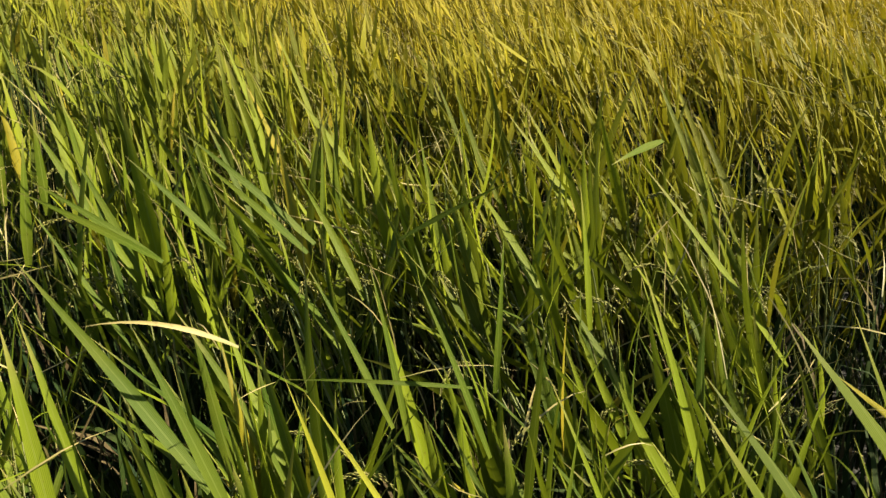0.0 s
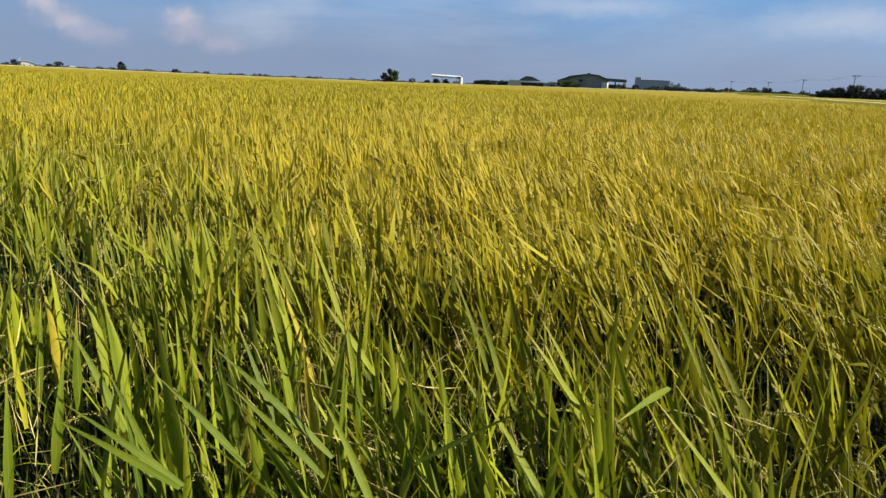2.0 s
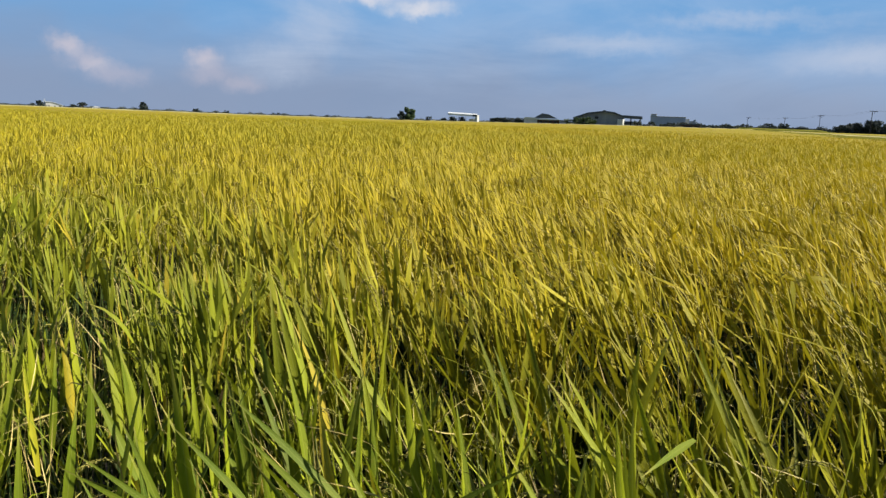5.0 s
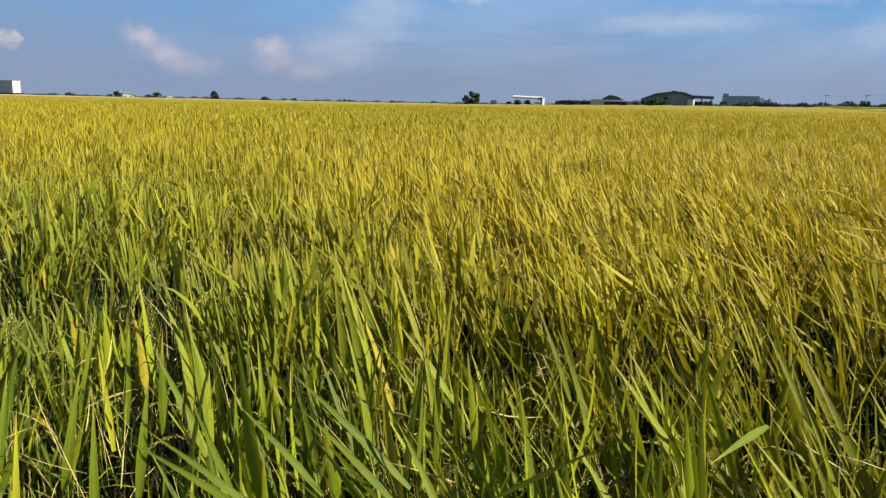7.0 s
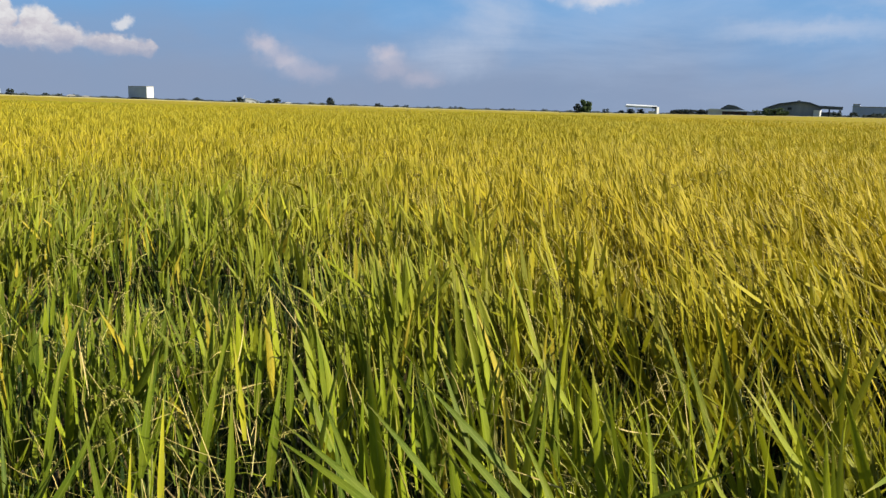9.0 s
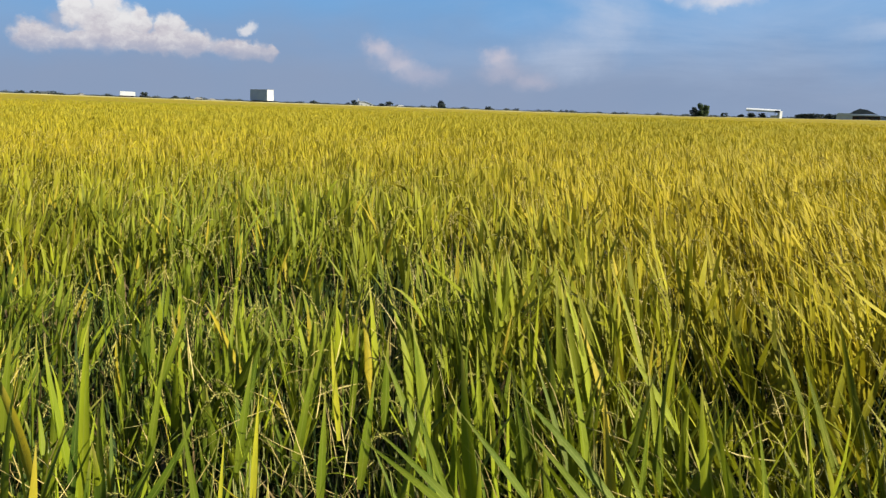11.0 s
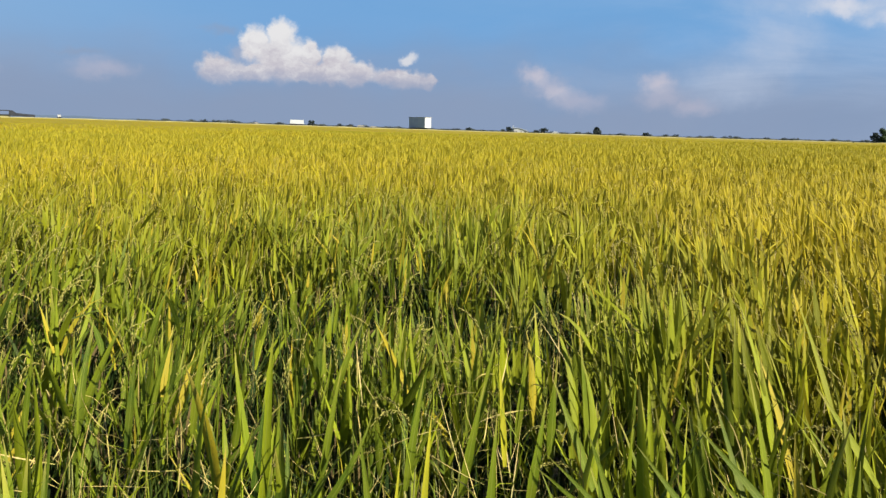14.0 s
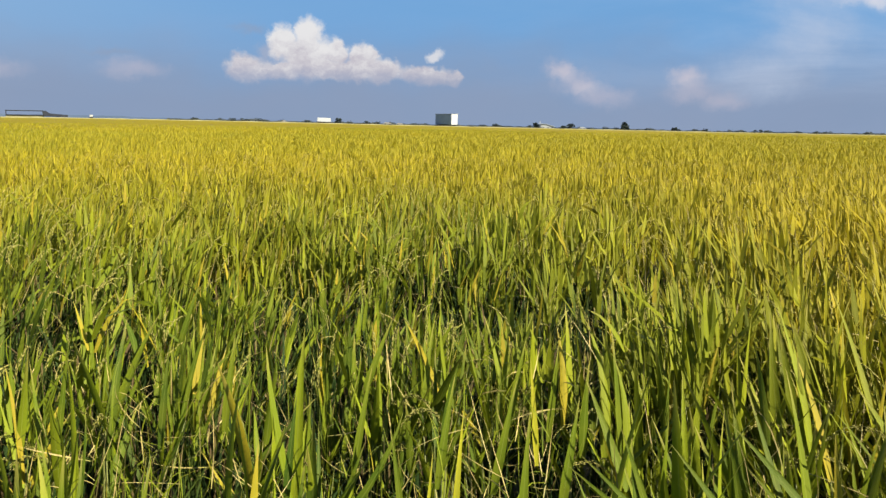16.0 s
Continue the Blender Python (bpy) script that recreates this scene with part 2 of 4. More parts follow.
def canopy_material():
    m, g = shader("ripe crop from afar")
    where = g.add("ShaderNodeNewGeometry").outputs["Position"]
    flat = g.vec("MULTIPLY", where, (1.0, 1.0, 0.0))
    fine = g.noise(flat, 9.0, 4.0, 0.7)
    patch = g.noise(g.vec("MULTIPLY", flat, (1.0, 0.5, 1.0)), 0.05, 4.0)
    colour = g.mix(fine, rgb(0.1020, 0.0840, 0.0042), rgb(0.2160, 0.1650, 0.0096))
    colour = g.mix(g.ramp(patch, 0.45, 0.7, 0.0, 0.4), colour, rgb(0.1620, 0.1560, 0.0084))
    finish(g, principled(g, colour, 0.9, bump=fine, strength=0.8, depth=0.08, gloss=0.1))
    return m


def ground_material():
    m, g = shader("paddy mud and far land")
    where = g.add("ShaderNodeNewGeometry").outputs["Position"]
    fine = g.noise(where, 14.0, 6.0, 0.65)
    colour = g.mix(fine, rgb(0.010, 0.008, 0.005), rgb(0.040, 0.030, 0.018))
    away = g.vec("LENGTH", where, out=1)
    grass = g.mix(g.noise(where, 0.03, 4.0), rgb(0.07, 0.10, 0.025), rgb(0.16, 0.16, 0.05))
    colour = g.mix(g.ramp(away, 120.0, 260.0), colour, grass)
    finish(g, principled(g, colour, 0.75, bump=fine, strength=0.6, depth=0.03))
    return m


def plain(name, low, high, scale=3.0, rough=0.7, metal=0.0, stretch=(1.0, 1.0, 1.0), depth=0.02, gloss=0.15):
    """A weathered surface between two colours, at two scales."""
    m, g = shader(name)
    where = g.vec("MULTIPLY", g.add("ShaderNodeTexCoord").outputs["Object"], stretch)
    broad, fine = g.noise(where, scale * 0.25, 3.0), g.noise(where, scale * 4.0, 5.0, 0.65)
    both = g.math("ADD", g.math("MULTIPLY", broad, 0.6), g.math("MULTIPLY", fine, 0.4))
    colour = g.mix(g.ramp(both, 0.3, 0.7), rgb(*low), rgb(*high))
    finish(g, principled(g, colour, rough, metal, fine, 0.35, depth, gloss))
    return m


def foliage(name, low, high):
    m, g = shader(name)
    tone = g.add("ShaderNodeNewGeometry").outputs["Random Per Island"]
    colour = g.mix(tone, rgb(*low), rgb(*high))
    where = g.add("ShaderNodeNewGeometry").outputs["Position"]
    colour = g.mix(g.ramp(g.noise(where, 0.7, 3.0), 0.4, 0.7, 0.0, 0.5), colour, rgb(*(v * 1.5 for v in high)))
    surface = principled(g, colour, 0.7, gloss=0.1)
    thin = g.add("ShaderNodeBsdfTranslucent")
    g.plug(thin.inputs[0], colour)
    mixed = g.add("ShaderNodeMixShader")
    g.plug(mixed.inputs[0], 0.25)
    g.plug(mixed.inputs[1], surface)
    g.plug(mixed.inputs[2], thin.outputs[0])
    finish(g, mixed.outputs[0])
    return m


LEAF = leaf_material("rice leaf", True)
LEAF_YELLOW = leaf_material("yellowed rice leaf", False, 0.6)
LEAF_FIELD = leaf_material("rice leaf of the field", False)
STRAW, STALK = straw_material(), stalk_material()
STEM, GRAIN, CANOPY, GROUND = stem_material(), grain_material(), canopy_material(), ground_material()
BARK = plain("bark", (0.06, 0.045, 0.03), (0.14, 0.11, 0.08), 6.0, 0.9)
# TREE_GREEN, TREE_DARK and SHRUB have the distance haze mixed into their colours
TREE_GREEN = foliage("tree leaves", (0.0260, 0.0420, 0.0240), (0.0540, 0.0780, 0.0340))
TREE_DARK = foliage("far tree leaves with haze colour", (0.0150, 0.0225, 0.0250), (0.0275, 0.0360, 0.0330))
TREE_PALE = foliage("grey green leaves", (0.0540, 0.0720, 0.0510), (0.0840, 0.1020, 0.0660))
SHRUB = foliage("shrub leaves with haze colour", (0.0300, 0.0380, 0.0430), (0.0540, 0.0620, 0.0560))
BUND_STRAW = plain("dry grass bank", (0.165, 0.146, 0.060), (0.260, 0.235, 0.118), 1.2, 0.9)
VERGE = plain("mown grass verge", (0.062, 0.064, 0.012), (0.112, 0.106, 0.024), 1.2, 1.0, gloss=0.0)
BUND_GREEN = plain("green grass bank", (0.030, 0.036, 0.008), (0.058, 0.060, 0.014), 1.2, 1.0, gloss=0.0)
WHITE_WALL = plain("white painted wall", (0.290, 0.290, 0.292), (0.380, 0.380, 0.378), 0.8, 0.6)
# bluer than plain plaster: distance haze is painted into this grey
GREY_WALL = plain("grey plastered wall with haze blue", (0.190, 0.220, 0.290), (0.250, 0.280, 0.350), 0.8, 0.8)
SHEET_GREEN = plain("grey green sheet wall", (0.110, 0.122, 0.140), (0.165, 0.176, 0.196), 0.8, 0.6, 0.0, (3.0, 3.0, 0.4))
ROOF_DARK = plain("dark sheet roof", (0.035, 0.042, 0.05), (0.075, 0.085, 0.095), 0.8, 0.5, 0.2)
ROOF_PALE = plain("pale sheet roof", (0.300, 0.310, 0.330), (0.400, 0.405, 0.416), 0.8, 0.45)
DARK = plain("dark opening", (0.012, 0.013, 0.016), (0.03, 0.032, 0.036), 1.0, 0.5)
STEEL = plain("dark painted steel", (0.010, 0.012, 0.018), (0.024, 0.027, 0.036), 2.0, 0.6, 0.0)
PANEL = plain("grey cladding", (0.235, 0.255, 0.305), (0.300, 0.320, 0.375), 0.8, 0.7)
CONCRETE = plain("concrete", (0.165, 0.158, 0.150), (0.255, 0.247, 0.232), 2.0, 0.85)
WIRE = plain("cable", (0.03, 0.03, 0.035), (0.05, 0.05, 0.055), 2.0, 0.6)
# the blue of far haze is painted into the ridge's colour
HILL = plain("far wooded ridge with haze colour", (0.050, 0.070, 0.104), (0.062, 0.084, 0.122), 0.01, 1.0, gloss=0.0)
BROWN = plain("dark brown boards", (0.040, 0.026, 0.024), (0.075, 0.046, 0.042), 2.0, 0.8)


# ---- mesh helpers ----
rnd = np.random.default_rng(7)


def mesh_of(name, verts, faces, tags, material, smooth=True):
    """A mesh from arrays; faces is a list of index arrays with three or four columns."""
    me = bpy.data.meshes.new(name)
    counts = np.concatenate([np.full(len(f), f.shape[1]) for f in faces])
    loops = np.concatenate([f.ravel() for f in faces]).astype(np.int32)
    me.vertices.add(len(verts))
    me.vertices.foreach_set("co", np.ascontiguousarray(verts, dtype=np.float32).ravel())
    me.loops.add(len(loops))
    me.loops.foreach_set("vertex_index", loops)
    me.polygons.add(len(counts))
    me.polygons.foreach_set("loop_start", np.concatenate([[0], np.cumsum(counts)[:-1]]).astype(np.int32))
    if smooth:
        me.polygons.foreach_set("use_smooth", np.ones(len(counts), dtype=bool))
    for key, value in tags.items():
        me.attributes.new(key, "FLOAT", "POINT").data.foreach_set("value", np.ascontiguousarray(value, dtype=np.float32))
    me.materials.append(material)
    me.update(calc_edges=True)
    return me


def blades(base, length, width, way, lean, curl, twist, segments, fold=0.0, tone=None):
    """Tapering leaf blades. way: the compass heading of the lean; lean and curl: the tilt at the foot and what the tip adds;
    twist: the turn of the blade about its length; fold: depth of the V across it, as a share of the width."""
    n = len(base)
    s = np.linspace(0, 1, segments + 1)
    tilt = lean[:, None] + curl[:, None] * s[None] ** 1.6
    mid = (tilt[:, 1:] + tilt[:, :-1]) / 2
    step = (length / segments)[:, None]
    run = np.concatenate([np.zeros((n, 1)), np.cumsum(np.sin(mid) * step, 1)], 1)
    rise = np.concatenate([np.zeros((n, 1)), np.cumsum(np.cos(mid) * step, 1)], 1)
    c, d = np.cos(way)[:, None], np.sin(way)[:, None]
    centre = base[:, None] + np.stack([run * c, run * d, rise], 2)
    along = np.stack([np.sin(tilt) * c, np.sin(tilt) * d, np.cos(tilt)], 2)
    side = np.stack([-d, c, 0 * c], 2) + 0 * along
    normal = np.cross(along, side)
    turn = (twist[:, None] * (0.35 + 0.65 * s[None]))[..., None]
    across = side * np.cos(turn) + normal * np.sin(turn)
    normal = normal * np.cos(turn) - side * np.sin(turn)
    half = (width / 2)[:, None] * np.clip(1 - s ** 1.4, 0.012, 1)[None] * (0.45 + 0.55 * np.clip(s / 0.3, 0, 1))[None]
    cols = (-1, 0, 1) if fold else (-1, 1)
    rows = [centre + across * (half * k)[..., None] + normal * (half * fold * abs(k))[..., None] for k in cols]
    k = len(cols)
    verts = np.stack(rows, 2).reshape(-1, 3)
    start = (np.arange(n) * (segments + 1) * k)[:, None, None]
    i, j = np.arange(segments)[None, :, None] * k, np.arange(k - 1)[None, None]
    a = (start + i + j).ravel()
    faces = np.stack([a, a + 1, a + k + 1, a + k], 1)
    if tone is None:
        tone = rnd.random(n)
    full = (n, segments + 1, k)
    tags = {"along": np.broadcast_to(s[None, :, None], full).ravel(), "across": np.broadcast_to(np.array(cols)[None, None], full).ravel(),
            "tone": np.broadcast_to(tone[:, None, None], full).ravel()}
    return verts, faces, tags


SPINDLE = np.array([(0, 0, 1), (0, 0, -1), (1, 0, -0.15), (-0.5, 0.87, -0.15), (-0.5, -0.87, -0.15)])
SPINDLE_FACES = np.array([(0, 2, 3), (0, 3, 4), (0, 4, 2), (1, 3, 2), (1, 4, 3), (1, 2, 4)])


def kernels(centre, way, long, thick):
    """Pointed grains, each along its own way."""
    n = len(centre)
    w = way / np.linalg.norm(way, axis=1, keepdims=True)
    u = np.cross(w, np.array([0.31, 0.22, 0.92]))
    u /= np.linalg.norm(u, axis=1, keepdims=True) + 1e-9
    v = np.cross(w, u)
    verts = centre[:, None] + SPINDLE[None, :, 0:1] * u[:, None] * thick[:, None, None] + SPINDLE[None, :, 1:2] * v[:, None] * thick[:, None, None] \
        + SPINDLE[None, :, 2:3] * w[:, None] * long[:, None, None]
    return verts.reshape(-1, 3), (np.arange(n) * 5)[:, None, None].repeat(6, 1).reshape(-1, 1) + np.tile(SPINDLE_FACES, (n, 1))


def spikes(base, length, width, way, lean, twist, tone):
    """Straight pointed blades, one three-cornered face each, for the far field."""
    along = np.stack([np.sin(lean) * np.cos(way), np.sin(lean) * np.sin(way), np.cos(lean)], 1)
    side = np.stack([-np.sin(way), np.cos(way), 0 * way], 1)
    across = side * np.cos(twist)[:, None] + np.cross(along, side) * np.sin(twist)[:, None]
    half = across * (width / 2)[:, None]
    n = len(base)
    verts = np.stack([base - half, base + half, base + along * length[:, None]], 1).reshape(-1, 3)
    tags = {"along": np.tile([0.0, 0.0, 1.0], n), "across": np.tile([-1.0, 1.0, 0.0], n), "tone": np.repeat(tone, 3)}
    return verts, np.arange(n * 3).reshape(-1, 3), tags


def panicle_points(foot, heading, length, count, spread):
    """Grain centres and ways, set left and right along nodding ears: foot (n,3), heading (n,), length (n,)."""
    n = len(foot)
    s = np.linspace(0.06, 1.0, count)[None] + rnd.uniform(-0.4, 0.4, (n, count)) / count
    nod = rnd.choice([1.0, 1.5, 2.2], n, p=[0.5, 0.3, 0.2])[:, None]
    grid = np.linspace(0, 1, 12)
    angle = 0.22 + nod * grid[None] ** 1.3
    step = 1 / 11
    run = np.concatenate([np.zeros((n, 1)), np.cumsum(np.sin(angle[:, 1:]) * step, 1)], 1)
    rise = np.concatenate([np.zeros((n, 1)), np.cumsum(np.cos(angle[:, 1:]) * step, 1)], 1)
    cell = np.clip((s * 11).astype(int), 0, 10)
    part_way = s * 11 - cell
    rows = np.arange(n)[:, None]
    r = (run[rows, cell] * (1 - part_way) + run[rows, cell + 1] * part_way) * length[:, None]
    z = (rise[rows, cell] * (1 - part_way) + rise[rows, cell + 1] * part_way) * length[:, None]
    bend = 0.22 + nod * np.clip(s, 0, 1) ** 1.3
    c, d = np.cos(heading)[:, None], np.sin(heading)[:, None]
    hand = np.where(np.arange(count) % 2, 1.0, -1.0)[None] * rnd.uniform(0.3, 1.2, (n, count))
    taper = np.sin(np.clip(s, 0, 1) * 2.6 + 0.4)
    side = np.stack([-d + 0 * s, c + 0 * s, 0 * s], 2)
    axis = np.stack([np.sin(bend) * c, np.sin(bend) * d, np.cos(bend)], 2)
    up = np.cross(axis, side)
    lift = rnd.normal(0, 0.6, (n, count))
    centre = foot[:, None] + np.stack([r * c, r * d, z], 2) + (side * hand[..., None] + up * lift[..., None]) * (spread * taper)[..., None]
    way = axis + side * (hand * 0.28)[..., None] + rnd.normal(0, 0.1, (n, count, 3))
    return centre.reshape(-1, 3), way.reshape(-1, 3)


def part(name, bm, material, parent, label=""):
    """Links a bmesh as one mesh object under a thing or a part."""
    me = bpy.data.meshes.new(name)
    bm.to_mesh(me)
    bm.free()
    me.materials.append(material)
    return hang(name, me, parent, label)


def hang(name, me, parent, label="", m=None):
    ob = new(name, me)
    ob.parent = parent
    if m is not None:
        ob.matrix_basis = m
    return tagged(ob, label)


def box(w, d, h, x=0.0, y=0.0, z=0.0, bevel=0.03, rz=0.0):
    """A bevelled box of width w, depth d and height h, its foot's middle at x, y, z."""
    bm = bmesh.new()
    bmesh.ops.create_cube(bm, size=1.0, matrix=pose(x, y, z + h / 2, 0, 0, rz) @ Matrix.Diagonal((w, d, h, 1)))
    if bevel:
        bmesh.ops.bevel(bm, geom=bm.edges[:], offset=bevel, segments=1, affect="EDGES")
    return bm


def rod(a, b, r, r2=None, sides=8):
    """A round bar from a to b."""
    a, b = Vector(a), Vector(b)
    bm = bmesh.new()
    m = Matrix.Translation((a + b) / 2) @ (b - a).to_track_quat("Z", "Y").to_matrix().to_4x4()
    bmesh.ops.create_cone(bm, cap_ends=True, segments=sides, radius1=r, radius2=r if r2 is None else r2, depth=(b - a).length, matrix=m)
    return bm


def prism(points, depth, y=0.0):
    """An upright slab with the outline points (x, z), its front at y, going back by depth."""
    bm = bmesh.new()
    front = [bm.verts.new((x, y, z)) for x, z in points]
    back = [bm.verts.new((x, y + depth, z)) for x, z in points]
    n = len(points)
    bm.faces.new(front)
    bm.faces.new(back[::-1])
    for i in range(n):
        bm.faces.new((front[i], back[i], back[(i + 1) % n], front[(i + 1) % n]))
    bmesh.ops.recalc_face_normals(bm, faces=bm.faces[:])
    return bm


# ---- lie of the land ----
EDGE_AZ = (-90, -35, -20, -12, -4, 4, 14, 24, 34, 42, 48, 57, 70, 120)
EDGE_DIP = (-0.10, -0.10, -0.11, -0.15, -0.24, -0.33, -0.33, -0.27, -0.20, -0.13, -0.08, -0.03, -0.03, -0.05)
EYE, CROP = 1.5, 0.95
FIELD_END = 330.0


def fall(x, y):
    """How far the land has sunk at a place: it dips very gently away from the near bank."""
    x, y = np.asarray(x, dtype=float), np.asarray(y, dtype=float)
    far = np.hypot(x, y)
    dip = np.tan(np.radians(np.interp(np.degrees(np.arctan2(-x, y)), EDGE_AZ, EDGE_DIP)))
    end = EYE + FIELD_END * dip - CROP
    t = np.clip((far - 25) / (FIELD_END - 25), 0, 1)
    rim = np.clip((far - FIELD_END - 4) / 8, 0, 1) * 0.75
    return np.where(far < FIELD_END, end * t * t * (3 - 2 * t), end + (far - FIELD_END) * dip + rim)


def spot(az, far):
    x, y = -math.sin(radians(az)) * far, math.cos(radians(az)) * far
    return x, y, float(fall(x, y))


def thing(name, az, far, label, category, group="", turn=0.0, sink=0.15):
    """An empty on the land at a heading and distance, its own x to the right and y away from the field's near bank."""
    x, y, z = spot(az, far)
    ob = new(name)
    ob.matrix_basis = pose(x, y, z - sink, 0, 0, az + turn)
    return tagged(ob, label, category, group)


def wide(far, degrees):
    return far * radians(degrees)


def sheet(name, radii, headings, height, material):
    """A grid over rings and headings, draped on the land."""
    r, a = np.meshgrid(radii, np.radians(headings), indexing="ij")
    x, y = -np.sin(a) * r, np.cos(a) * r
    verts = np.stack([x, y, fall(x, y) + height(x, y)], 2).reshape(-1, 3)
    k = len(headings)
    i, j = np.meshgrid(np.arange(len(radii) - 1), np.arange(k - 1), indexing="ij")
    p = (i * k + j).ravel()
    faces = np.stack([p, p + k, p + k + 1, p + 1], 1)[:, ::-1]
    return new(name, mesh_of(name, verts, [faces], {}, material))


ground = sheet("ground", np.concatenate([[0.0], np.geomspace(0.5, 320.0, 46), (334.0, 338.0, 342.0), np.geomspace(350.0, 4500.0, 18)]), np.linspace(-180, 180, 145), lambda x, y: 0 * x, GROUND)
tagged(ground, "dark wet paddy mud running out to flat green land", "ground", kind="structure")

WEDGE = (-40.0, 74.0)     # headings over which the crop is built leaf by leaf
SPAN = (-88.0, 88.0)      # headings of the whole field in front of the near bank


def canopy_height(x, y):
    far = np.hypot(x, y)
    waves = 0.02 * np.sin(x * 3.1 + 1.7 * np.sin(y * 1.3)) * np.sin(y * 2.3) + 0.03 * np.sin(x * 0.13 + y * 0.07)
    return np.interp(far, (9, 14, 35, 90, 200), (0.42, 0.64, 0.81, 0.89, 0.93)) + waves


canopy = sheet("rice_crop", np.concatenate([np.linspace(9, 40, 60), np.geomspace(41, FIELD_END, 90)]), np.linspace(*SPAN, 320), canopy_height, CANOPY)
tagged(canopy, "dense ripe golden rice crop filling the flat field", "rice", kind="stuff")


def bank(name, az0, az1, far, height, width, material, label, inner=0.0):
    """A low earth bank along the far side of the field, with sloping flanks."""
    heads = np.linspace(az0, az1, 90)
    a = np.radians(heads)
    profile = ((-width / 2 - 0.8, -0.4), (-width / 2, height), (width / 2, height), (width / 2 + 0.8, -0.4))
    reach = far(heads)
    rows = []
    for off, z in profile:
        x, y = -np.sin(a) * (reach + off), np.cos(a) * (reach + off)
        lumps = 0.05 * np.sin(heads * 37) + 0.04 * np.sin(heads * 91) if z > 0 else 0
        rows.append(np.stack([x, y, fall(x, y) + z + lumps], 1))
    verts = np.stack(rows, 1).reshape(-1, 3)
    p = (np.arange(89)[:, None] * 4 + np.arange(3)[None]).ravel()
    faces = np.stack([p, p + 4, p + 5, p + 1], 1)
    return tagged(new(name, mesh_of(name, verts, [faces], {}, material)), label, "bank", kind="structure")


bank("bank", 4.6, 76, lambda h: 0 * h + FIELD_END + 4, CROP + 0.16, 3.0, BUND_STRAW, "low bank of dry pale grass along the field")
bank("bank", -21, 4.5, lambda h: 0 * h + FIELD_END + 4, CROP + 0.04, 3.0, BUND_STRAW, "low bank of dry pale grass along the field")
bank("bank", -40, -21.1, lambda h: 0 * h + FIELD_END + 4, CROP + 0.12, 3.0, BUND_GREEN, "low green grassy bank along the field")


def make_verge():
    """A raised grassy verge that cuts off the field's right-hand corner."""
    a, b = np.array([118.0, 322.0]), np.array([20.5, 22.0])
    t = np.linspace(0, 1, 60)[:, None]
    edge = a + (b - a) * t
    out = np.array([0.93, -0.36])
    rows = []
    for off, z in ((-1.2, 0.3), (0.0, 0.90), (6.0, 0.94), (30.0, 0.90), (36.0, 0.0)):
        p = edge + out * off + rnd.normal(0, 0.25, edge.shape)
        rows.append(np.stack([p[:, 0], p[:, 1], fall(p[:, 0], p[:, 1]) + z + rnd.normal(0, 0.03, len(p))], 1))
    verts = np.stack(rows, 1).reshape(-1, 3)
    p = (np.arange(59)[:, None] * 5 + np.arange(4)[None]).ravel()
    faces = np.stack([p, p + 5, p + 6, p + 1], 1)
    tagged(new("verge", mesh_of("verge", verts, [faces], {}, VERGE)), "short olive green grass verge beside the rice field", "verge", kind="structure")
    rows = []
    for off, z in ((7.0, 0.90), (7.4, 0.97), (10.0, 0.99), (10.4, 0.90)):
        p = a + (b - a) * (0.3 + 0.7 * t) + out * off + rnd.normal(0, 0.12, edge.shape)
        rows.append(np.stack([p[:, 0], p[:, 1], fall(p[:, 0], p[:, 1]) + z], 1))
    verts = np.stack(rows, 1).reshape(-1, 3)
    p = (np.arange(59)[:, None] * 4 + np.arange(3)[None]).ravel()
    faces = np.stack([p, p + 4, p + 5, p + 1], 1)
    tagged(new("path", mesh_of("path", verts, [faces], {}, BUND_STRAW)), "pale dry earth path along the grass verge", "path", kind="structure")


make_verge()


# ---- far things ----
def clumps(centres, radii, count, size, flat=0.8):
    """Small leaf sprays strewn through round masses, denser towards their skins."""
    pick = rnd.choice(len(centres), count, p=radii ** 2 / np.sum(radii ** 2))
    way = rnd.normal(size=(count, 3))
    way /= np.linalg.norm(way, axis=1, keepdims=True)
    at = centres[pick] + way * (radii[pick] * rnd.uniform(0.25, 1.06, count))[:, None] * np.array([1, 1, flat])
    u = rnd.normal(size=(count, 3))
    u /= np.linalg.norm(u, axis=1, keepdims=True)
    v = np.cross(u, way)
    s = size * rnd.uniform(0.5, 1.3, count)[:, None]
    verts = np.stack([at - u * s, at - v * s * 0.6, at + u * s, at + v * s * 0.6], 1).reshape(-1, 3)
    return verts, np.arange(count * 4).reshape(-1, 4)


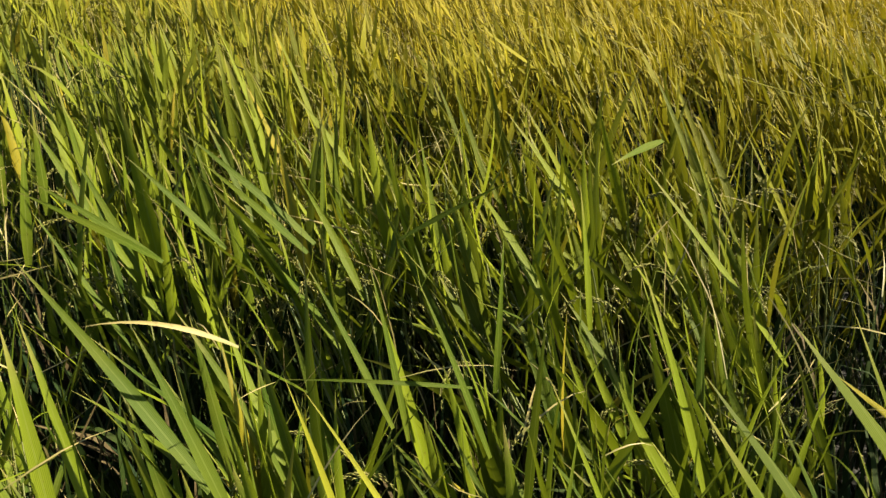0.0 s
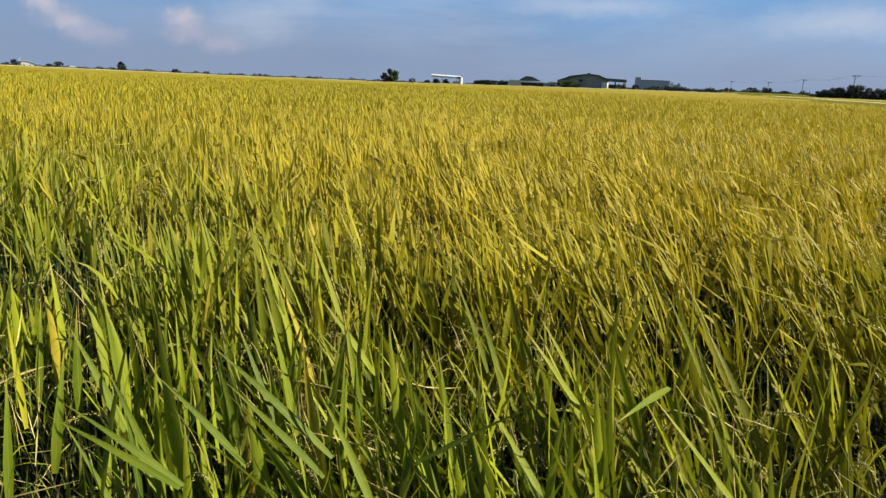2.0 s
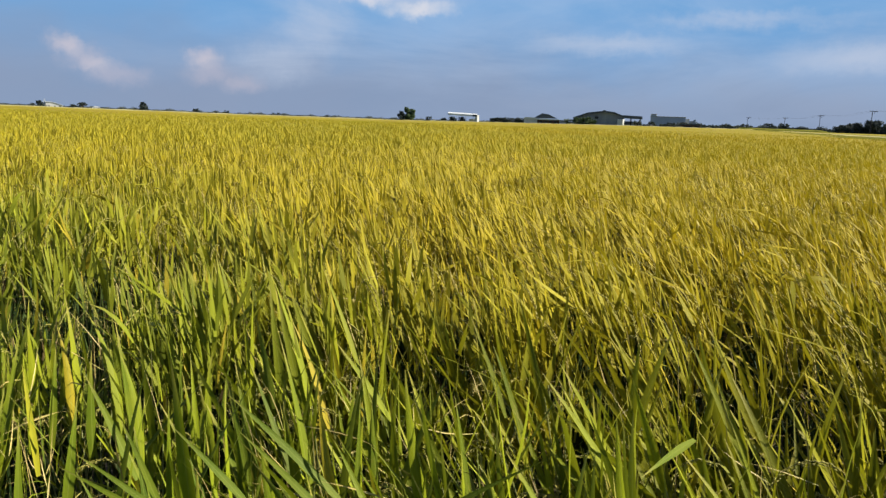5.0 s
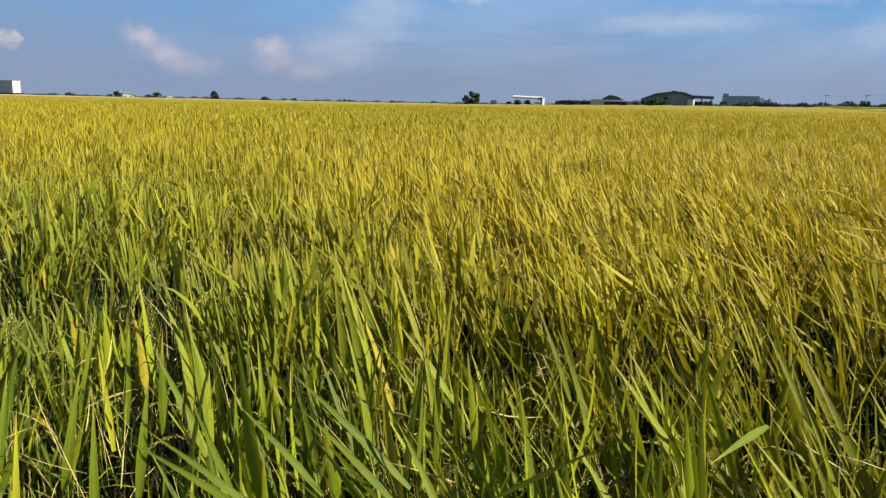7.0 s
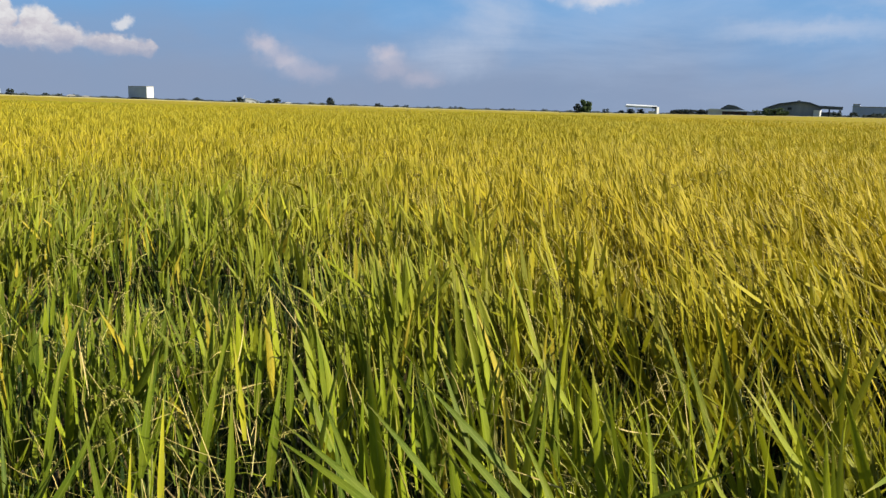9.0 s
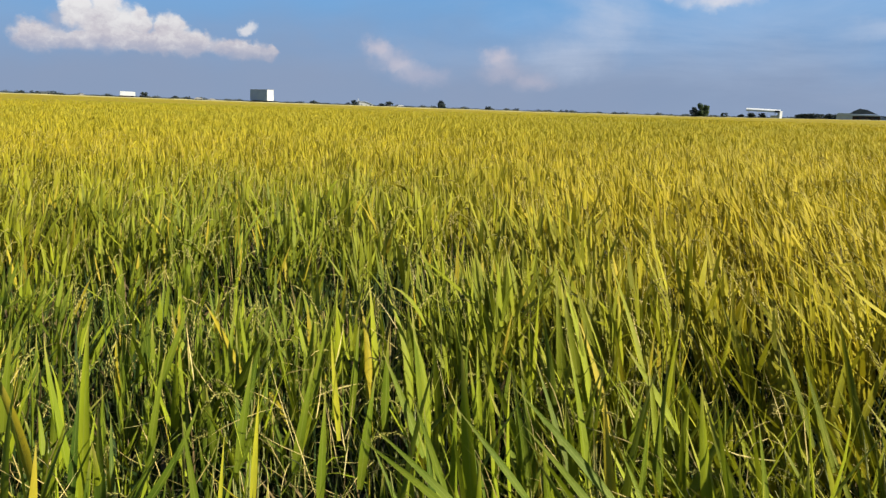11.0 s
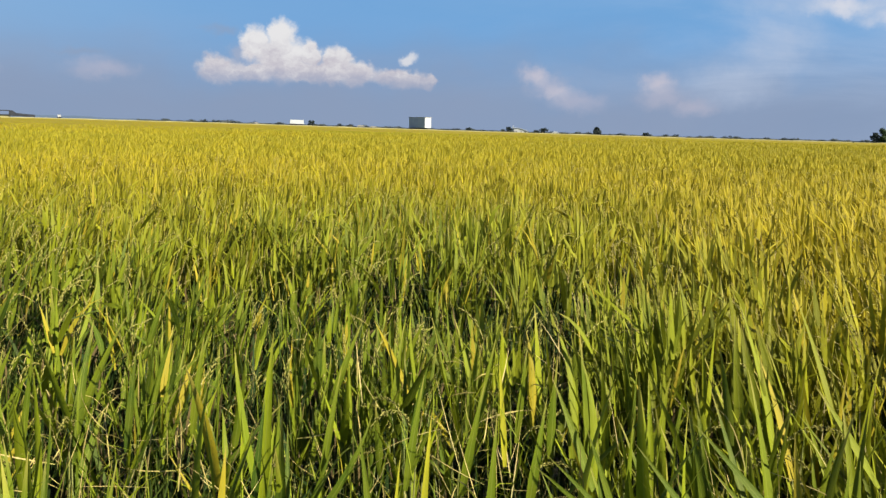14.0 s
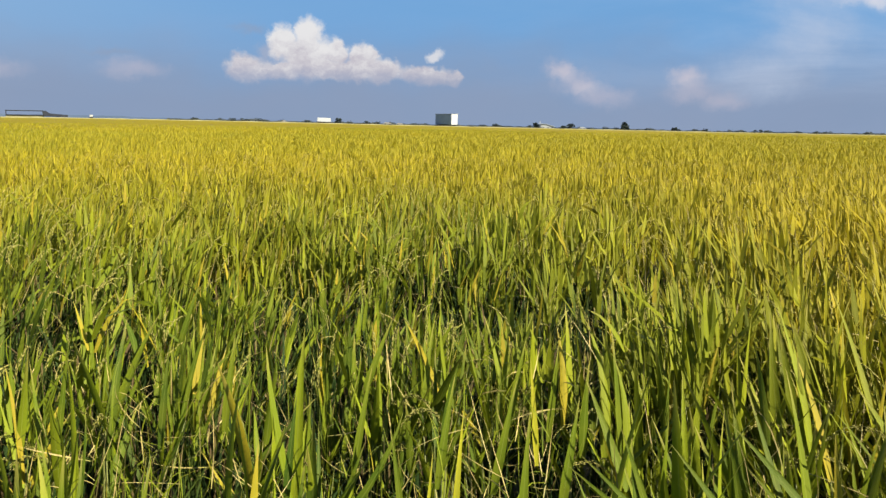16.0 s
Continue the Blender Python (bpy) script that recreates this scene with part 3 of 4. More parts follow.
def tree(az, far, across, high, label, material, name="tree", category="tree", shape="round", leaves=1500, bare=0.12, group=""):
    """A trunk with limbs under a crown of many leaf sprays; across and high in metres."""
    top = thing(name, az, far, label, category, group)
    seed = np.random.default_rng(int(abs(az) * 100) + 3)
    r0 = max(0.06, across * 0.025)
    trunk = rod((0, 0, 0), (0.05 * across, 0, high * 0.45), r0, r0 * 0.5)
    for k in range(6):
        a = k * 1.05 + seed.uniform(0, 0.6)
        foot = (0.02 * across, 0, high * seed.uniform(0.15, 0.4))
        limb = rod(foot, (math.cos(a) * across * 0.3, math.sin(a) * across * 0.3, high * seed.uniform(0.5, 0.8)), r0 * 0.4, r0 * 0.12, 6)
        me = bpy.data.meshes.new("limb")
        limb.to_mesh(me)
        limb.free()
        trunk.from_mesh(me)
        bpy.data.meshes.remove(me)
    part("trunk", trunk, BARK, top)
    n = 38
    z = seed.uniform(bare + 0.05, 0.86, n)
    if shape == "round":
        reach = 0.40 * np.sqrt(np.clip(1 - ((z - 0.5) / 0.52) ** 2, 0.05, 1))
    else:
        reach = 0.42 * (1.02 - z) ** 0.6
    a = seed.uniform(0, 6.283, n)
    q = reach * np.sqrt(seed.uniform(0.1, 1, n))
    centres = np.stack([np.cos(a) * q * across, np.sin(a) * q * across, z * high], 1)
    radii = seed.uniform(0.10, 0.19, n) * min(across, high * 1.3)
    verts, faces = clumps(centres, radii, leaves, (0.085 if leaves < 3000 else 0.07) * min(across, high))
    verts[:, 2] = np.maximum(verts[:, 2], bare * high * 0.5)
    hang("crown", mesh_of("crown", verts, [faces], {}, material, False), top)
    return top


def shrubs(az0, az1, far, low, high, count, material, label, name="shrubs"):
    """An uneven row of low brush."""
    heads = np.sort(rnd.uniform(az0, az1, count))
    back = far + rnd.uniform(0, 25, count)
    x, y = -np.sin(np.radians(heads)) * back, np.cos(np.radians(heads)) * back
    wave = 0.5 + 0.5 * np.sin(heads * 2.1 + 1.3 * np.sin(heads * 0.9)) * np.sin(heads * 5.3)
    tall = low + (high - low) * np.clip(wave * rnd.uniform(0.3, 1.2, count), 0, 1) ** 2
    centres = np.stack([x, y, fall(x, y) + tall * 0.5], 1)
    verts, faces = clumps(centres, tall * 0.62, count * 10, float(np.mean(tall)) * 0.33, 0.8)
    ob = new(name, mesh_of(name, verts, [faces], {}, material, False))
    return tagged(ob, label, "shrubs", kind="stuff")


B = FIELD_END + 30.0      # where the first row of far things stands
L = 560.0                 # the more distant left

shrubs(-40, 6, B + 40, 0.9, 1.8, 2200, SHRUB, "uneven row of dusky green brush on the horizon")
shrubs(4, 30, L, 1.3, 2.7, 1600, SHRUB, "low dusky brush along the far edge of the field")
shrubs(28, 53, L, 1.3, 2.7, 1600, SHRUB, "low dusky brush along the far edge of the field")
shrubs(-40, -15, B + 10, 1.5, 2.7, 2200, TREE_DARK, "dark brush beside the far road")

tree(2.78, B, wide(B, 1.0), wide(B, 1.06), "lone round grey-green tree at the field's far edge", TREE_GREEN, leaves=5000, bare=0.02)
tree(3.36, B - 2, wide(B, 0.62), wide(B, 0.74), "darker low tree beside the lone round tree", TREE_DARK, leaves=1500, bare=0.0)
tree(1.36, B, wide(B, 0.55), wide(B, 0.40), "small round dark bush at the field's far edge", TREE_DARK, "bush", "bush", leaves=700)
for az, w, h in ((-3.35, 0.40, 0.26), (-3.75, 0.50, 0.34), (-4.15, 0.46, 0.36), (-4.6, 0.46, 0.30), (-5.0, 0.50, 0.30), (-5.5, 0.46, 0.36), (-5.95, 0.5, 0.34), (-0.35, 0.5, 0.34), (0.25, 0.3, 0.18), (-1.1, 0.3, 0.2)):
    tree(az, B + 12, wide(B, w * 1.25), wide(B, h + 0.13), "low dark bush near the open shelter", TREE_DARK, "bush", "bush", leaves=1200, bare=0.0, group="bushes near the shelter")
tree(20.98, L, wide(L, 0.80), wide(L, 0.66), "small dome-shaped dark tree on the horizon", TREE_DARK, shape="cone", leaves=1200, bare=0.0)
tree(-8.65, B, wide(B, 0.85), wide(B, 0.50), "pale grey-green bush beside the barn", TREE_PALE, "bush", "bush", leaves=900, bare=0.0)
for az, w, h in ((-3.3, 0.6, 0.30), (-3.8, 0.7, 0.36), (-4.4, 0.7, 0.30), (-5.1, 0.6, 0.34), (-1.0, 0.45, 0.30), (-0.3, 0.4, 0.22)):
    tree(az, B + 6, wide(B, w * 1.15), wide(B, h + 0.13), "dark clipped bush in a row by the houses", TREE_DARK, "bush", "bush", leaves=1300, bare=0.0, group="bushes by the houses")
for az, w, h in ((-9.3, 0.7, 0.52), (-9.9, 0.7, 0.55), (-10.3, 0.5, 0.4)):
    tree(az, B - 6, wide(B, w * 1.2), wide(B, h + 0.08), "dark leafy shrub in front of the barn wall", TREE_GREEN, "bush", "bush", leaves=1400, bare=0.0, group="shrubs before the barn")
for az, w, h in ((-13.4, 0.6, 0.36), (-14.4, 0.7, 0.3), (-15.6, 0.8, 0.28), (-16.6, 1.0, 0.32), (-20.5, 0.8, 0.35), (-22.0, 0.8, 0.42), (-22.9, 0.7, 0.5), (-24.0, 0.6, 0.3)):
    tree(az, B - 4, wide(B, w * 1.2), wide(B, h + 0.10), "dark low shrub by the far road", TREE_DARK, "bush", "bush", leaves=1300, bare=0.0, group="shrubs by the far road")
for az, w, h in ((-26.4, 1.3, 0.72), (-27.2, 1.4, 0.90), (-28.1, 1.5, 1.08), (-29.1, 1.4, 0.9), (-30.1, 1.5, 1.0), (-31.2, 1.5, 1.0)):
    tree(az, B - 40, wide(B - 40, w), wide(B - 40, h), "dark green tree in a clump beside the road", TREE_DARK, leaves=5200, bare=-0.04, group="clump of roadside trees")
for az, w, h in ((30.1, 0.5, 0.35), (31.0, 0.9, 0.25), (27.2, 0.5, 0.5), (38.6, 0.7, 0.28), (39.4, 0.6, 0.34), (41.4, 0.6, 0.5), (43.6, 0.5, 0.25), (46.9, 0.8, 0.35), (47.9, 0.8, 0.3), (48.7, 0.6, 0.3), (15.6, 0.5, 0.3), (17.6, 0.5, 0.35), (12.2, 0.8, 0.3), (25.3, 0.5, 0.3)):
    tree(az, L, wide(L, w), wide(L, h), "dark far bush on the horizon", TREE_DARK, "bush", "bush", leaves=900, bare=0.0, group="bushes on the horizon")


def make_barn():
    ob = thing("barn", -10.75, B, "large grey-green sheet barn with a shallow dark roof", "barn")
    w, up = wide(B, 3.45), wide(B, 0.98)
    h = up * 0.66
    part("wall", prism([(-w / 2, 0), (w / 2, 0), (w / 2, h * 0.96), (w * 0.30, up * 0.9), (w * 0.10, up * 0.98), (-w * 0.25, up * 0.80), (-w / 2, h * 0.72)], 26.0), SHEET_GREEN, ob)
    t = 0.7
    line = [(-w / 2 - 0.6, h * 0.66), (-w * 0.25, up * 0.80), (w * 0.10, up * 0.98), (w * 0.30, up * 0.9), (w / 2 + 0.6, h * 0.92)]
    part("roof", prism([(x, z + 0.03) for x, z in line] + [(x, z + t) for x, z in line[::-1]], 28.0, -1.0), ROOF_DARK, ob)
    part("ridge_cap", box(1.2, 28.0, 0.25, w * 0.10, 13.0, up * 0.98 + t - 0.05), ROOF_DARK, ob)
    part("door", box(wide(B, 0.42), 1.6, up * 0.5, w * 0.44, -0.6, 0.1, 0.03, -28), WHITE_WALL, ob, "white sliding door")
    for k in range(5):
        part("cladding_rib", box(0.12, 0.14, h * 0.72, -w * 0.42 + k * w * 0.19, -0.07, 0.2, 0.0), SHEET_GREEN, ob)
    part("window", box(1.6, 0.12, 1.0, -w * 0.05, -0.06, up * 0.5), DARK, ob)
    part("lean_to_roof", prism([(w / 2 - 0.4, h * 0.93), (w / 2 + wide(B, 1.25), h * 0.86), (w / 2 + wide(B, 1.25), h * 0.86 + 1.25), (w / 2 - 0.4, h * 0.93 + 1.25)], 9.0), ROOF_DARK, ob, "dark flat lean-to roof")
    for x in (w / 2 + wide(B, 0.5), w / 2 + wide(B, 1.15)):
        for y in (0.5, 8.0):
            part("post", rod((x, y, 0), (x, y, h * 0.9), 0.14), STEEL, ob)
    part("parked_panel", box(wide(B, 0.3), 2.0, up * 0.2, w / 2 + wide(B, 0.85), 4.0, 0.1), WHITE_WALL, ob, "white boxed load under the roof")
    part("back_wall", box(wide(B, 1.1), 0.3, up * 0.4, w / 2 + wide(B, 0.6), 8.8, 0.0), GREY_WALL, ob)


def make_low_house():
    ob = thing("house", -7.0, B, "low dark house with a hipped roof and a white front wing", "house")
    w, up = wide(B, 3.1), wide(B, 0.78)
    part("wall", box(w * 0.50, 9.0, up * 0.44, w * 0.06, 4.5, 0), BROWN, ob, "dark brown wall")
    part("eave_roof", prism([(-w * 0.22, up * 0.42), (w * 0.33, up * 0.42), (w * 0.31, up * 0.50), (-w * 0.18, up * 0.56)], 11.0, -1.0), ROOF_PALE, ob, "pale lower roof edge")
    part("roof", prism([(-w * 0.26, up * 0.57), (-w * 0.18, up * 0.80), (-w * 0.08, up), (w * 0.06, up * 0.93), (w * 0.26, up * 0.57)], 9.6, -0.4), ROOF_DARK, ob, "dark hipped roof")
    wing = part("wing", box(w * 0.30, 6.0, up * 0.50, -w * 0.34, 2.6, 0), WHITE_WALL, ob, "white front wing")
    part("wing_roof", prism([(-w * 0.51, up * 0.48), (-w * 0.17, up * 0.48), (-w * 0.21, up * 0.60), (-w * 0.46, up * 0.62)], 7.0, -0.9), ROOF_PALE, wing, "pale wing roof")
    for k in range(4):
        window = part("window", box(w * 0.06, 0.12, up * 0.2, -w * 0.10 + k * w * 0.11, -0.05, up * 0.14), DARK, ob)
        part("sill", box(w * 0.07, 0.2, 0.08, -w * 0.10 + k * w * 0.11, -0.1, up * 0.14 - 0.08), WHITE_WALL, window)
    part("side_wing", box(w * 0.15, 6.0, up * 0.34, w * 0.40, 3.0, 0), PANEL, ob, "grey side wing")
    part("side_roof", prism([(w * 0.31, up * 0.36), (w * 0.50, up * 0.33), (w * 0.50, up * 0.40), (w * 0.31, up * 0.47)], 7.0, -0.5), ROOF_DARK, ob)


def make_open_shelter():
    ob = thing("open_shelter", -1.05, B, "open shelter with a long white flat roof and white end wall", "shelter")
    w, up = wide(B, 2.15), wide(B, 0.66)
    roof = box(w, 8.4, 0.75, 0, 0, 0)
    bmesh.ops.transform(roof, matrix=pose(0, 4.0, up * 0.80, 4.0, 1.8, 0), verts=roof.verts)
    part("roof", roof, ROOF_PALE, ob, "long white sheet roof")
    part("end_wall", box(w * 0.10, w * 0.10, up * 0.86, w * 0.49, 0.4, 0, 0.05, 40), WHITE_WALL, ob, "white end tower")
    for k in range(4):
        for y in (0.6, 7.4):
            part("post", rod((-w * 0.42 + k * w * 0.26, y, 0), (-w * 0.42 + k * w * 0.26, y, up * 0.9), 0.07), ROOF_PALE, ob)
    part("back_wall", box(w * 0.22, 0.25, up * 0.40, w * 0.34, 7.6, 0), WHITE_WALL, ob, "pale back wall")
    part("fascia", box(w * 0.16, 0.3, 0.8, w * 0.42, -0.2, up * 0.70), STEEL, ob)


def make_grey_block():
    ob = thing("grey_building", -15.45, B + 40, "plain grey flat-roofed building with a taller end", "building")
    far = B + 40
    w, up = wide(far, 2.35), wide(far, 0.72)
    part("wall", box(w, 12.0, up, 0, 6, 0), GREY_WALL, ob)
    part("parapet", box(w + 0.3, 12.3, 0.35, 0, 6, up), CONCRETE, ob)
    part("tower", box(w * 0.16, 6.0, up * 1.22, -w * 0.41, 2.9, 0), GREY_WALL, ob)
    part("tower_cap", box(w * 0.17, 6.3, 0.3, -w * 0.41, 2.9, up * 1.22), CONCRETE, ob)
    part("annex", box(w * 0.22, 6.0, up * 0.72, w * 0.62, 5.0, 0), GREY_WALL, ob)
    part("pillar", box(w * 0.07, 2.0, up * 0.86, w * 0.76, 2.0, 0), GREY_WALL, ob)
    part("end_panel", box(w * 0.10, 0.3, up * 0.80, w * 0.56, 1.6, up * 0.1), WHITE_WALL, ob, "white end panel")


def make_brown_shed():
    ob = thing("brown_shed", -17.0, B - 14, "low dark red-brown shed before the grey building", "shed")
    far = B - 14
    w, up = wide(far, 1.3), wide(far, 0.36)
    part("wall", box(w, 6.0, up * 0.7, 0, 3.0, 0), BROWN, ob)
    part("roof", prism([(-w / 2 - 0.4, up * 0.68), (w / 2 + 0.4, up * 0.62), (w / 2 + 0.4, up * 0.74), (0.0, up), (-w / 2 - 0.4, up * 0.82)], 7.0, -0.5), ROOF_DARK, ob)
    for x in (-0.3, 0.0, 0.3):
        part("door", box(1.6, 0.12, up * 0.5, w * x, -0.04, 0), DARK, ob)


def make_tall_block():
    ob = thing("birdhouse_building", 33.85, L, "tall windowless block with grey front and sunlit white side", "building", turn=-55.0)
    w, up = wide(L, 2.0), wide(L, 0.91)
    part("plinth", box(w * 0.92, 4.0, up * 0.2, 0, 2.6, 0), DARK, ob, "dark recessed ground floor")
    part("wall", box(w, 5.2, up * 0.8, 0, 2.5, up * 0.2), WHITE_WALL, ob)
    for k in range(8):
        part("front_panel", box(w / 8 - 0.04, 0.12, up * 0.78, -w / 2 + (k + 0.5) * w / 8, -0.17, up * 0.21, 0.02), PANEL, ob, "grey cladding panel")
    part("parapet", box(w + 0.3, 5.5, 0.3, 0, 2.5, up), CONCRETE, ob)


def make_small_house(az, far, across, high, wall, roof, label, category="house", flat=False):
    ob = thing("house", az, far, label, category)
    w, up = wide(far, across), wide(far, high)
    part("wall", box(w * 0.92, 7.0, up * 0.66, 0, 3.5, 0), wall, ob)
    if flat:
        part("upper_wall", box(w * 0.92, 7.0, up * 0.34, 0, 3.5, up * 0.66), wall, ob)
        part("roof", box(w, 7.6, 0.2, 0, 3.5, up), roof, ob)
    else:
        part("roof", prism([(-w / 2, up * 0.62), (-w * 0.18, up), (w * 0.22, up * 0.94), (w / 2, up * 0.62), (w / 2, up * 0.56), (-w / 2, up * 0.56)], 8.4, -0.7), roof, ob)
    part("door", box(1.0, 0.12, up * 0.45, w * 0.1, -0.04, 0), DARK, ob)
    for x in (-0.25, 0.32):
        part("window", box(1.1, 0.12, 0.9, w * x, -0.04, up * 0.28), DARK, ob)


def make_wedge_house():
    ob = thing("house", 26.45, L, "small white house with a sloping roof and narrow dark tower", "house")
    w, up = wide(L, 1.15), wide(L, 0.46)
    part("wall", prism([(-w * 0.36, 0), (w / 2, 0), (w / 2, up * 0.36), (0.0, up * 0.78), (-w * 0.36, up * 0.80)], 7.0), WHITE_WALL, ob)
    part("roof", prism([(-w * 0.38, up * 0.81), (0.0, up * 0.79), (w * 0.53, up * 0.35), (w * 0.53, up * 0.39), (0.0, up * 0.84), (-w * 0.38, up * 0.86)], 7.8, -0.4), ROOF_PALE, ob)
    part("tower", prism([(-w * 0.54, 0), (-w * 0.37, 0), (-w * 0.37, up * 1.25), (-w * 0.42, up * 1.25), (-w * 0.54, up * 0.55)], 3.0, 0.5), GREY_WALL, ob, "narrow grey tower")
    for x in (-0.2, 0.1, 0.35):
        part("window", box(0.9, 0.12, 0.9, w * x, -0.04, up * 0.12), DARK, ob)


def make_white_roofed_shed():
    ob = thing("shed", 42.4, L, "shed with a tall white sheet roof over brown walls", "shed")
    w, up = wide(L, 0.98), wide(L, 0.46)
    part("wall", box(w * 0.92, 8.0, up * 0.42, 0, 4.0, 0), BROWN, ob)
    part("roof", prism([(-w / 2, up * 0.40), (w / 2, up * 0.36), (w * 0.48, up * 0.96), (-w * 0.46, up)], 9.0, -0.5), ROOF_PALE, ob, "white sheet roof")
    for x in (-0.3, 0.0, 0.28):
        part("door", box(1.3, 0.12, up * 0.34, w * x, -0.04, 0), DARK, ob)


make_barn()
make_low_house()
make_open_shelter()
make_grey_block()
make_tall_block()
make_wedge_house()
make_white_roofed_shed()
make_small_house(23.9, L, 0.50, 0.22, WHITE_WALL, ROOF_PALE, "low white house behind a dark bush")
tree(24.75, L - 6, wide(L, 0.75), wide(L, 0.46), "dark green bush before a low white house", TREE_DARK, "bush", "bush", leaves=1200, bare=0.0)
make_small_house(47.3, L, 1.3, 0.26, WHITE_WALL, ROOF_DARK, "low house with a long dark roof on the horizon")
make_brown_shed()
make_small_house(37.9, L, 0.60, 0.24, GREY_WALL, CONCRETE, "low grey roofed house among far brush")
make_small_house(37.0, L, 0.55, 0.20, GREY_WALL, CONCRETE, "low pale house on the horizon")
make_small_house(45.2, L, 0.35, 0.20, WHITE_WALL, CONCRETE, "tiny white hut on the horizon", category="hut")
make_small_house(57.75, L, 0.20, 0.28, WHITE_WALL, WHITE_WALL, "tiny white hut on the horizon", category="hut", flat=True)
make_small_house(65.2, L, 1.2, 0.40, GREY_WALL, ROOF_DARK, "low grey house at the field's far corner")


def make_long_shed():
    ob = thing("long_shed", 61.6, L - 120, "long low shed with a dark frame and pale open side", "shed")
    far = L - 120
    w, up = wide(far, 2.2), wide(far, 0.52)
    part("roof", box(w, 8.0, 0.42, 0, 4.0, up - 0.42), STEEL, ob)
    part("floor_beam", box(w, 8.0, 0.45, 0, 4.0, up * 0.36), STEEL, ob)
    part("base_wall", box(w * 0.98, 7.0, up * 0.36, 0, 4.0, 0), BUND_STRAW, ob)
    for k in (-0.49, 0.49):
        for y in (0.4, 7.6):
            part("post", box(0.3, 0.3, up * 0.6, k * w, y, up * 0.36), STEEL, ob)
    part("side_shed", prism([(w * 0.46, up * 0.30), (w * 1.12, up * 0.22), (w * 1.12, up * 0.50), (w * 0.64, up * 0.66), (w * 0.54, up * 1.0), (w * 0.46, up * 0.9)], 7.0), STEEL, ob, "dark side shed")


make_long_shed()

POLE_FOOT = []


def make_pole(az, far, high, label):
    ob = thing("utility_pole", az, far, label, "utility pole", "power poles along the road")
    part("shaft", rod((0, 0, 0), (0.15, 0, high), 0.13, 0.09), STEEL, ob)
    arm = part("crossarm", box(2.6, 0.14, 0.16, 0.55, 0, high - 0.35), STEEL, ob)
    for x in (-0.5, 0.5, 1.5):
        part("insulator", rod((x, 0, high - 0.2), (x, 0, high + 0.1), 0.07, 0.05), CONCRETE, arm)
    part("brace", rod((0.15, 0.05, high - 1.3), (1.1, 0.05, high - 0.36), 0.05), STEEL, ob)
    x, y, z = spot(az, far)
    POLE_FOOT.append(Vector((x, y, z + high - 0.1)))


make_pole(-32.9, B - 90, 9.6, "tall concrete power pole with a steel crossarm")
make_pole(-27.95, B - 60, 8.8, "tall concrete power pole with a steel crossarm")
make_pole(-25.0, B + 20, 7.6, "concrete power pole with a steel crossarm")
make_pole(-22.9, B + 90, 7.2, "distant concrete power pole with a steel crossarm")
make_pole(-20.6, B + 180, 8.2, "distant concrete power pole with a steel crossarm")
for a, b in zip(POLE_FOOT, POLE_FOOT[1:]):
    for k in (-0.5, 1.5):
        me = bpy.data.curves.new("power_line", "CURVE")
        me.dimensions, me.bevel_depth = "3D", 0.012
        line = me.splines.new("POLY")
        line.points.add(12)
        for i, p in enumerate(line.points):
            t = i / 12
            q = a.lerp(b, t)
            p.co = (q.x + k, q.y, q.z - 4 * 0.9 * t * (1 - t), 1)
        me.materials.append(WIRE)
        tagged(new("power_line", me), "thin dark sagging power line between poles", "power line", "power lines")


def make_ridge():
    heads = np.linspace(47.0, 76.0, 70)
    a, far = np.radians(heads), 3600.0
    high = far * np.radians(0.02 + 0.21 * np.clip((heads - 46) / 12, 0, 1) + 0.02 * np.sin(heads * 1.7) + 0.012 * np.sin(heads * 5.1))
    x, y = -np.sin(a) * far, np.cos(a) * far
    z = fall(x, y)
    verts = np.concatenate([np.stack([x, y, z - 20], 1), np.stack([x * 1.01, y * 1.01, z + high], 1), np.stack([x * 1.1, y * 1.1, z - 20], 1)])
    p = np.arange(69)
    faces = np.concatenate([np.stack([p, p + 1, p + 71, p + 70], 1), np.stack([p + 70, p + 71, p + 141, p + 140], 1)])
    tagged(new("backdrop", mesh_of("backdrop", verts, [faces], {}, HILL)), "low wooded ridge with far haze in its blue colour", "hills", kind="structure")


make_ridge()


# ---- the crop ----
def wind(x):
    """The heading towards which the blades lean at a place: away from the bank, more to the left further right."""
    return np.radians(np.interp(x, (-2.5, -0.5, 0.3, 1.5), (112.0, 128.0, 146.0, 154.0)))


def scatter(r0, r1, per_metre, span=WEDGE):
    """Places strewn evenly over part of a ring in front of the near bank."""
    a0, a1 = radians(span[0]), radians(span[1])
    n = int((a1 - a0) / 2 * (r1 ** 2 - r0 ** 2) * per_metre)
    r, a = np.sqrt(rnd.uniform(r0 ** 2, r1 ** 2, n)), rnd.uniform(a0, a1, n)
    return -np.sin(a) * r, np.cos(a) * r


